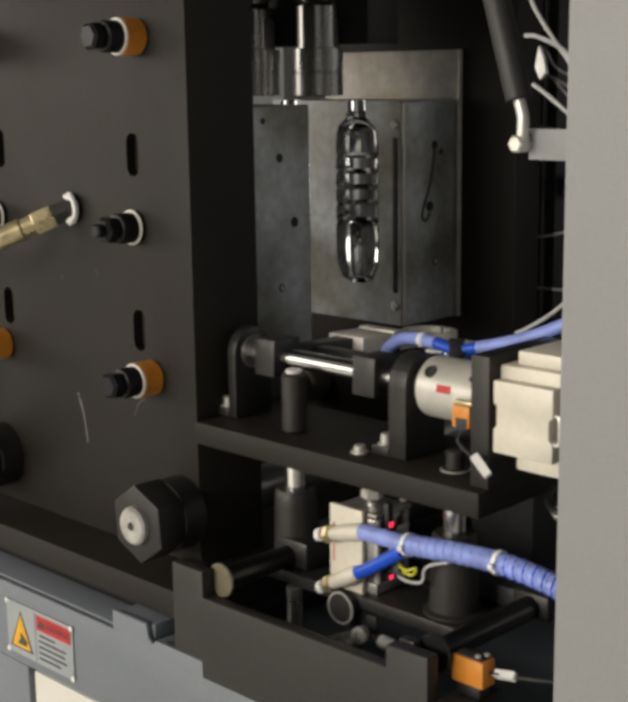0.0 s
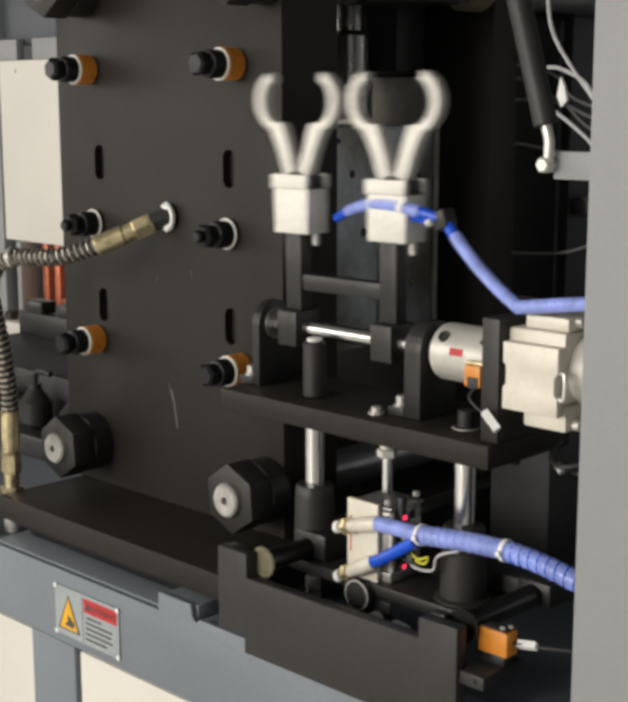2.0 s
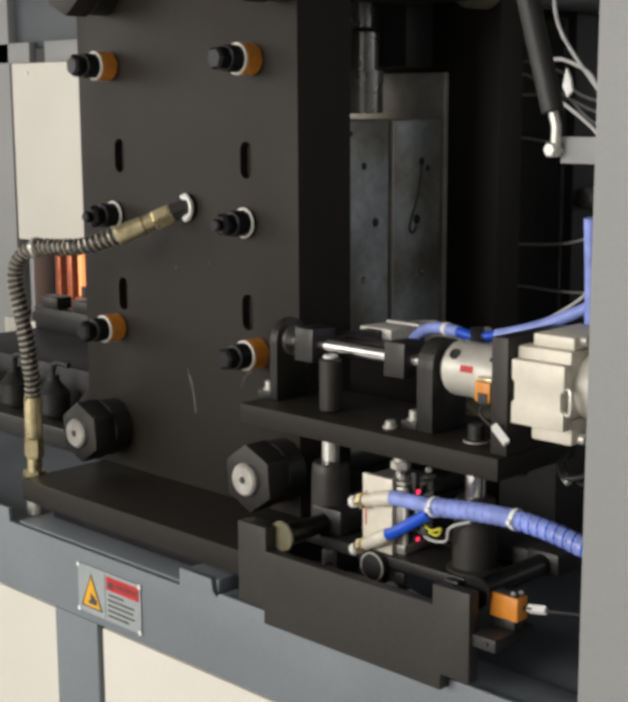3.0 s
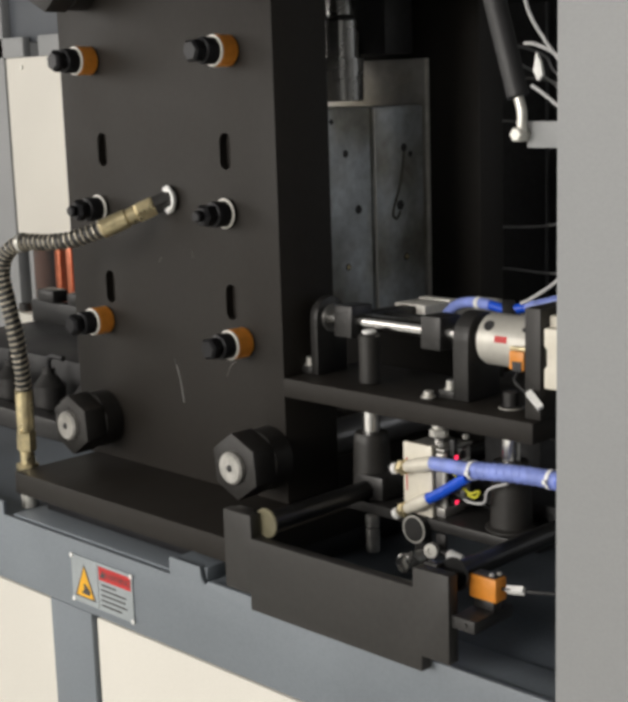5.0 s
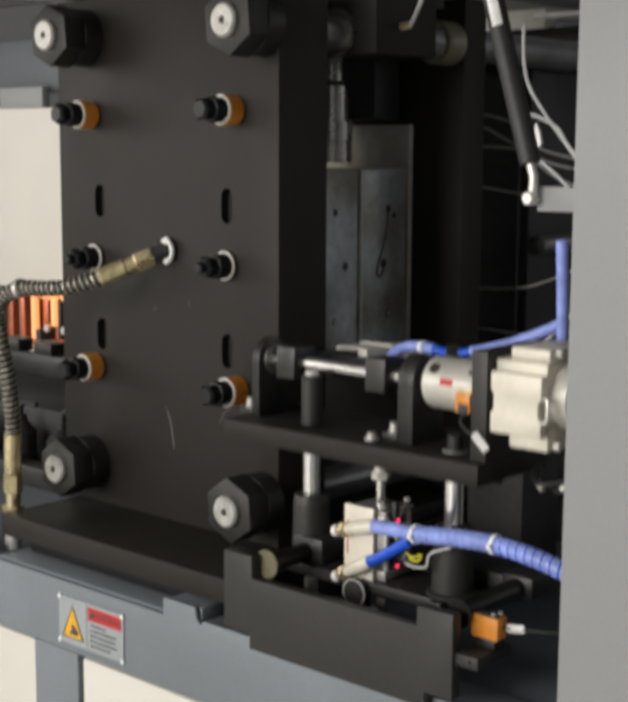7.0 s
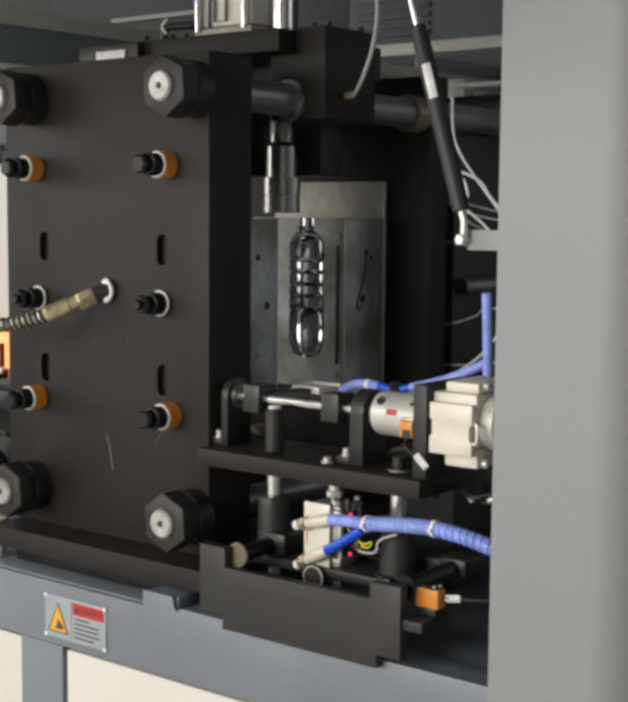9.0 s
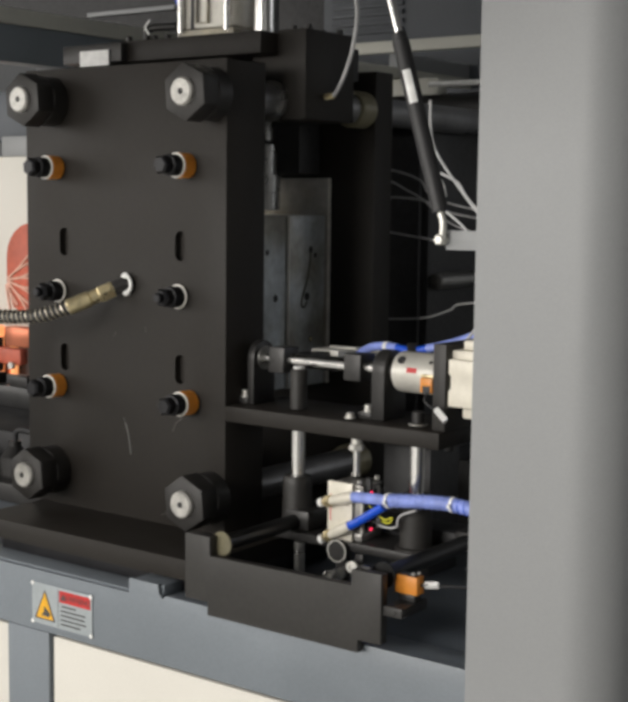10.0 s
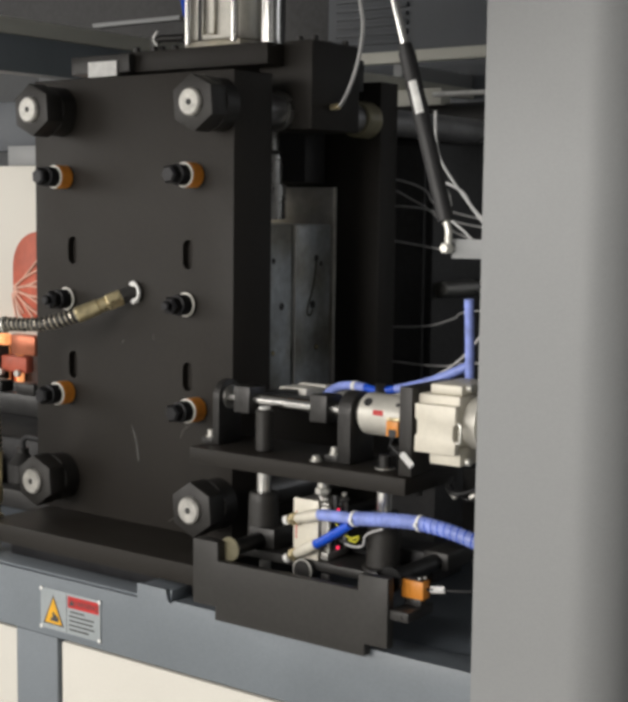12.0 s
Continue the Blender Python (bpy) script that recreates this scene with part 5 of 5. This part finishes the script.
# lift, metres
LIFT = [(0.0, 0.0), (0.5, 0.001), (0.6, 0.022), (0.7, 0.038), (0.78, 0.040), (2.1, 0.040), (2.25, 0.030), (2.4, 0.006), (2.5, 0.0), (5.12, 0.0), (5.22, 0.018), (5.32, 0.036),
        (5.4, 0.040), (6.85, 0.040), (7.0, 0.024), (7.1, 0.008), (7.2, 0.0), (9.5, 0.001), (9.7, 0.004), (9.8, 0.020), (9.9, 0.036), (9.98, 0.040), (11.45, 0.040), (11.6, 0.026), (11.75, 0.006), (11.85, 0.0), (12.0, 0.0)]
# swing of the arm, degrees: 0 into the machine, 180 out
SWING = [(0.0, -2), (0.82, -2), (0.9, 10), (1.0, 43), (1.1, 87), (1.2, 126), (1.3, 160), (1.4, 179), (1.45, 178.5), (1.68, 178.5), (1.8, 166), (1.9, 140), (2.0, 91), (2.1, 74), (2.2, 34), (2.3, 8),
         (2.36, -2), (5.51, -2), (5.55, 12), (5.6, 40), (5.7, 72), (5.8, 99), (5.9, 138), (5.95, 172), (5.98, 177), (6.33, 178), (6.4, 176), (6.5, 157), (6.6, 105), (6.7, 90), (6.8, 50), (6.9, 18),
         (6.95, 4), (7.0, -2), (10.12, -2), (10.2, 20), (10.3, 55), (10.4, 86), (10.5, 110), (10.6, 165), (10.7, 178.5), (11.03, 178.5), (11.1, 174), (11.2, 126), (11.3, 95), (11.4, 65), (11.5, 27),
         (11.6, 2), (11.66, -2), (12.0, -2)]
GRIP_OPEN = [(0.0, 0), (1.55, 0), (1.68, 20), (3.3, 20), (3.5, 0), (6.12, 0), (6.2, 20), (7.9, 20), (8.1, 0), (10.82, 0), (10.92, 20), (12.0, 20)]


Z_UP = Vector((0, 0, 1))


def level(track, t):
    return float(np.interp(t, [a for a, _ in track], [b for _, b in track]))


def times_of(*tracks):
    return sorted({0.0, 12.0, *(a for track in tracks for a, _ in track)})


def motions():
    rows = times_of(CLAMP)
    x, y, z = FRONT_ORIGIN
    walk(front, [(t, pose(x, y - 0.075 * level(CLAMP, t), z)) for t in rows])
    walk(hose, [(t, pose(-0.162, -0.075 * level(CLAMP, t), 1.276)) for t in rows])
    for bar in tie_list:
        p = bar.location.copy()
        walk(bar, [(t, pose(p.x, p.y - 0.075 * level(CLAMP, t), p.z)) for t in rows])
    x, y, z = REAR_ORIGIN
    walk(rear, [(t, pose(x, y + 0.102 * level(CLAMP, t), z)) for t in rows])
    rows = times_of(SLIDE)
    walk(slide, [(t, pose(CAR[0], CAR[1] + level(SLIDE, t), CAR[2])) for t in rows])
    rows = times_of(SLIDE, LIFT)
    walk(table, [(t, pose(TAB[0], TAB[1] + level(SLIDE, t), TAB[2] + level(LIFT, t))) for t in rows])
    rows = times_of(SLIDE, LIFT, SWING)

    def arm_pose(t):
        return pose(ARM[0], ARM[1] + level(SLIDE, t), ARM[2] + level(LIFT, t), level(SWING, t))
    walk(arm, [(t, arm_pose(t)) for t in rows])
    for f, side in fingers:
        p = f.location.copy()
        walk(f, [(t, pose(p.x, p.y, p.z, 0, 0, -side * level(GRIP_OPEN, t))) for t in times_of(GRIP_OPEN)])
    # the air lines follow the tee, which hangs free beside the arm
    def tee(t):
        w, k = level(SWING, t), [0, 45, 90, 135, 180]
        off = [float(np.interp(w, k, v)) for v in ((0.312, 0.325, 0.328, 0.305, 0.276), (0.060, 0.060, 0.0, -0.050, -0.066), (0.022, 0.10, 0.136, 0.07, -0.060))]
        return Vector((off[0], ARM[1] + off[1] + level(SLIDE, t), ARM[2] + off[2] + level(LIFT, t)))

    def along(a, b, up=Vector((0, 0, 1))):
        ahead = (b - a).normalized()
        side = up.cross(ahead).normalized()
        return Matrix.Translation(a) @ Matrix((ahead, side, ahead.cross(side))).transposed().to_4x4()
    rest_mid, out_fixed = Vector((0.420, 0.035, 1.190)), Vector((0.590, -0.112, 1.253))
    rest_foot, rest_top = Vector((0.459, 0.022, 1.100)), Vector((0.462, 0.010, 1.29))
    lines = [[], [], [], []]
    for t in rows:
        m, p = arm_pose(t), tee(t)
        q_right = m @ (Vector((0.270, 0.072, 1.114)) - Vector(ARM))
        q_left = m @ (Vector((0.140, 0.084, 1.112)) - Vector(ARM))
        out = min(1.0, max(0.0, level(SWING, t) / 50.0))
        lift = Vector((0, level(SLIDE, t), level(LIFT, t)))
        bent = max(0.0, math.sin(math.radians(level(SWING, t)))) ** 3
        way = ((p + out_fixed) / 2 + Vector((-0.020 * bent, 0, -0.004 - 0.036 * bent)) - p).normalized()
        mid = (rest_mid + lift).lerp(p + way * 0.148, out)
        foot, top = (rest_foot + lift).lerp(mid, out), (rest_top + lift).lerp(out_fixed, out)
        turn = math.radians(float(np.interp(level(SWING, t), [60, 90, 130, 170], [150, 140, 60, 0])))
        bow = Vector((0, math.sin(turn), math.cos(turn)))
        for rows_of, a, b, up in zip(lines, (p, p, p, foot), (q_right, q_left, mid, top), (Z_UP, bow, Z_UP, Vector((0, 1, 0.3)))):
            rows_of.append((t, along(a, b, up)))
    for ob, keyed in zip(hoses, lines):
        walk(ob, keyed)


POLISHED = material("polished_cavity_steel", (0.80, 0.81, 0.82), 0.1, 1.0, 0.05, 90, 0.02, 0.1, 10, rough_var=0.05)
STEEL_BAR = material("oiled_tie_bar", (0.26, 0.26, 0.265), 0.34, 0.6, 0.08, 80, 0.02, 0.2, 8)
RAIL_STEEL = material("oily_rail", (0.06, 0.06, 0.06), 0.38, 0.8, 0.08, 80, 0.02, 0.2, 8)
HOSE_STEEL = material("hose_armour", (0.55, 0.50, 0.40), 0.35, 0.7, 0.1, 120, 0.02, 0.2, 30)
ORANGE_YELLOW = material("warning_yellow", (0.80, 0.42, 0.02), 0.45)
CYL_END = material("anodised_cylinder_metal", (0.34, 0.33, 0.31), 0.35, 0.6, 0.1, 100, 0.03)
STEEL_END = material("turned_steel_end", (0.46, 0.45, 0.42), 0.42, 0.35, 0.1, 200, 0.05, 0.25, 60)
WORN = material("bare_scuff", (0.16, 0.15, 0.14), 0.4, 0.5)
DECK = material("slate_blue_deck", (0.115, 0.132, 0.152), 0.4, 0.0, 0.08, 160, 0.05, 0.25, 5)
BOLT = material("black_oxide_bolt", (0.011, 0.011, 0.013), 0.42, 0.3, 0.12, 150, 0.04, 0.2, 30)
# near-white base colour holds the light reflected by the mould's edges
LIGHTENED_EDGE = material("lightened_edge_steel", (0.80, 0.78, 0.73), 0.35, 0.15, 0.08, 150, 0.03, 0.2, 20)
OIL = material("dried_black_oil", (0.12, 0.115, 0.09), 0.35, 0.0, 0.2, 200, 0.05, 0.3, 40)
BLACK_NUT = material("blackened_nut_steel", (0.021, 0.0195, 0.018), 0.5, 0.1, 0.14, 120, 0.05, 0.25, 12)
NOZZLE = material("oiled_nozzle_steel", (0.46, 0.455, 0.44), 0.28, 0.75, 0.06, 120, 0.02, 0.2, 14)
FIN = material("worn_fin", (0.72, 0.42, 0.32), 0.5)
CABLES = [
    [(-0.185, 0.6, 1.478), (-0.065, 0.6, 1.475), (-0.024, 0.6, 1.47), (0.022, 0.6, 1.454), (0.072, 0.6, 1.416), (0.322, 0.6, 1.37)],
    [(-0.185, 0.6, 1.469), (-0.065, 0.6, 1.458), (-0.008, 0.6, 1.436), (0.033, 0.6, 1.416), (0.112, 0.6, 1.367), (0.362, 0.6, 1.308)],
    [(-0.184, 0.6, 1.424), (-0.064, 0.6, 1.423), (-0.018, 0.6, 1.422), (0.033, 0.6, 1.416), (0.111, 0.6, 1.391), (0.361, 0.6, 1.361)],
    [(-0.183, 0.6, 1.36), (-0.063, 0.6, 1.357), (-0.006, 0.6, 1.351), (0.049, 0.6, 1.344), (0.113, 0.6, 1.337), (0.363, 0.6, 1.329)],
    [(0.347, 0.1, 1.56), (0.349, 0.1, 1.518), (0.357, 0.1, 1.49), (0.377, 0.1, 1.461), (0.415, 0.1, 1.416), (0.50, 0.08, 1.33), (0.573, -0.065, 1.29)],
    [(0.35, 0.1, 1.458), (0.366, 0.1, 1.456), (0.396, 0.1, 1.442), (0.417, 0.1, 1.416), (0.50, 0.08, 1.35), (0.573, -0.065, 1.31)],
    [(0.36, 0.1, 1.412), (0.375, 0.1, 1.403), (0.398, 0.1, 1.387), (0.413, 0.1, 1.374), (0.50, 0.08, 1.31), (0.573, -0.065, 1.27)],
    [(-0.158, 0.6, 1.186), (-0.038, 0.6, 1.189), (0.038, 0.6, 1.196), (0.092, 0.6, 1.213), (0.135, 0.6, 1.229), (0.385, 0.6, 1.248)],
    [(-0.162, 0.6, 1.122), (-0.042, 0.6, 1.121), (0.02, 0.6, 1.119), (0.08, 0.6, 1.122), (0.138, 0.6, 1.131), (0.388, 0.6, 1.142)],
    [(0.345, 0.1, 1.166), (0.358, 0.1, 1.172), (0.392, 0.1, 1.194), (0.421, 0.1, 1.223), (0.50, 0.08, 1.31), (0.573, -0.065, 1.27)]]
GREASE_LINE = [(0.165, 0.15, 1.80), (0.176, 0.15, 1.737), (0.182, 0.15, 1.696), (0.173, 0.15, 1.642), (0.150, 0.16, 1.604), (0.120, 0.185, 1.586), (0.104, 0.20, 1.582)]
tie_list, fingers = [], []
hall()
machine_base()
guard_post()
gas_spring()
rail_plate()
front, rear = front_platen(), rear_platen()
tie_bars()
blow_head()
carriage_bracket()
slide, table, arm = slide_carriage(), lift_table(), grip_arm()
hoses = swing_hoses()
hose = platen_hose()
warning_label()
rear_frame()
cables()
oven()
shading_guard_door()
transfer_unit()
motions()
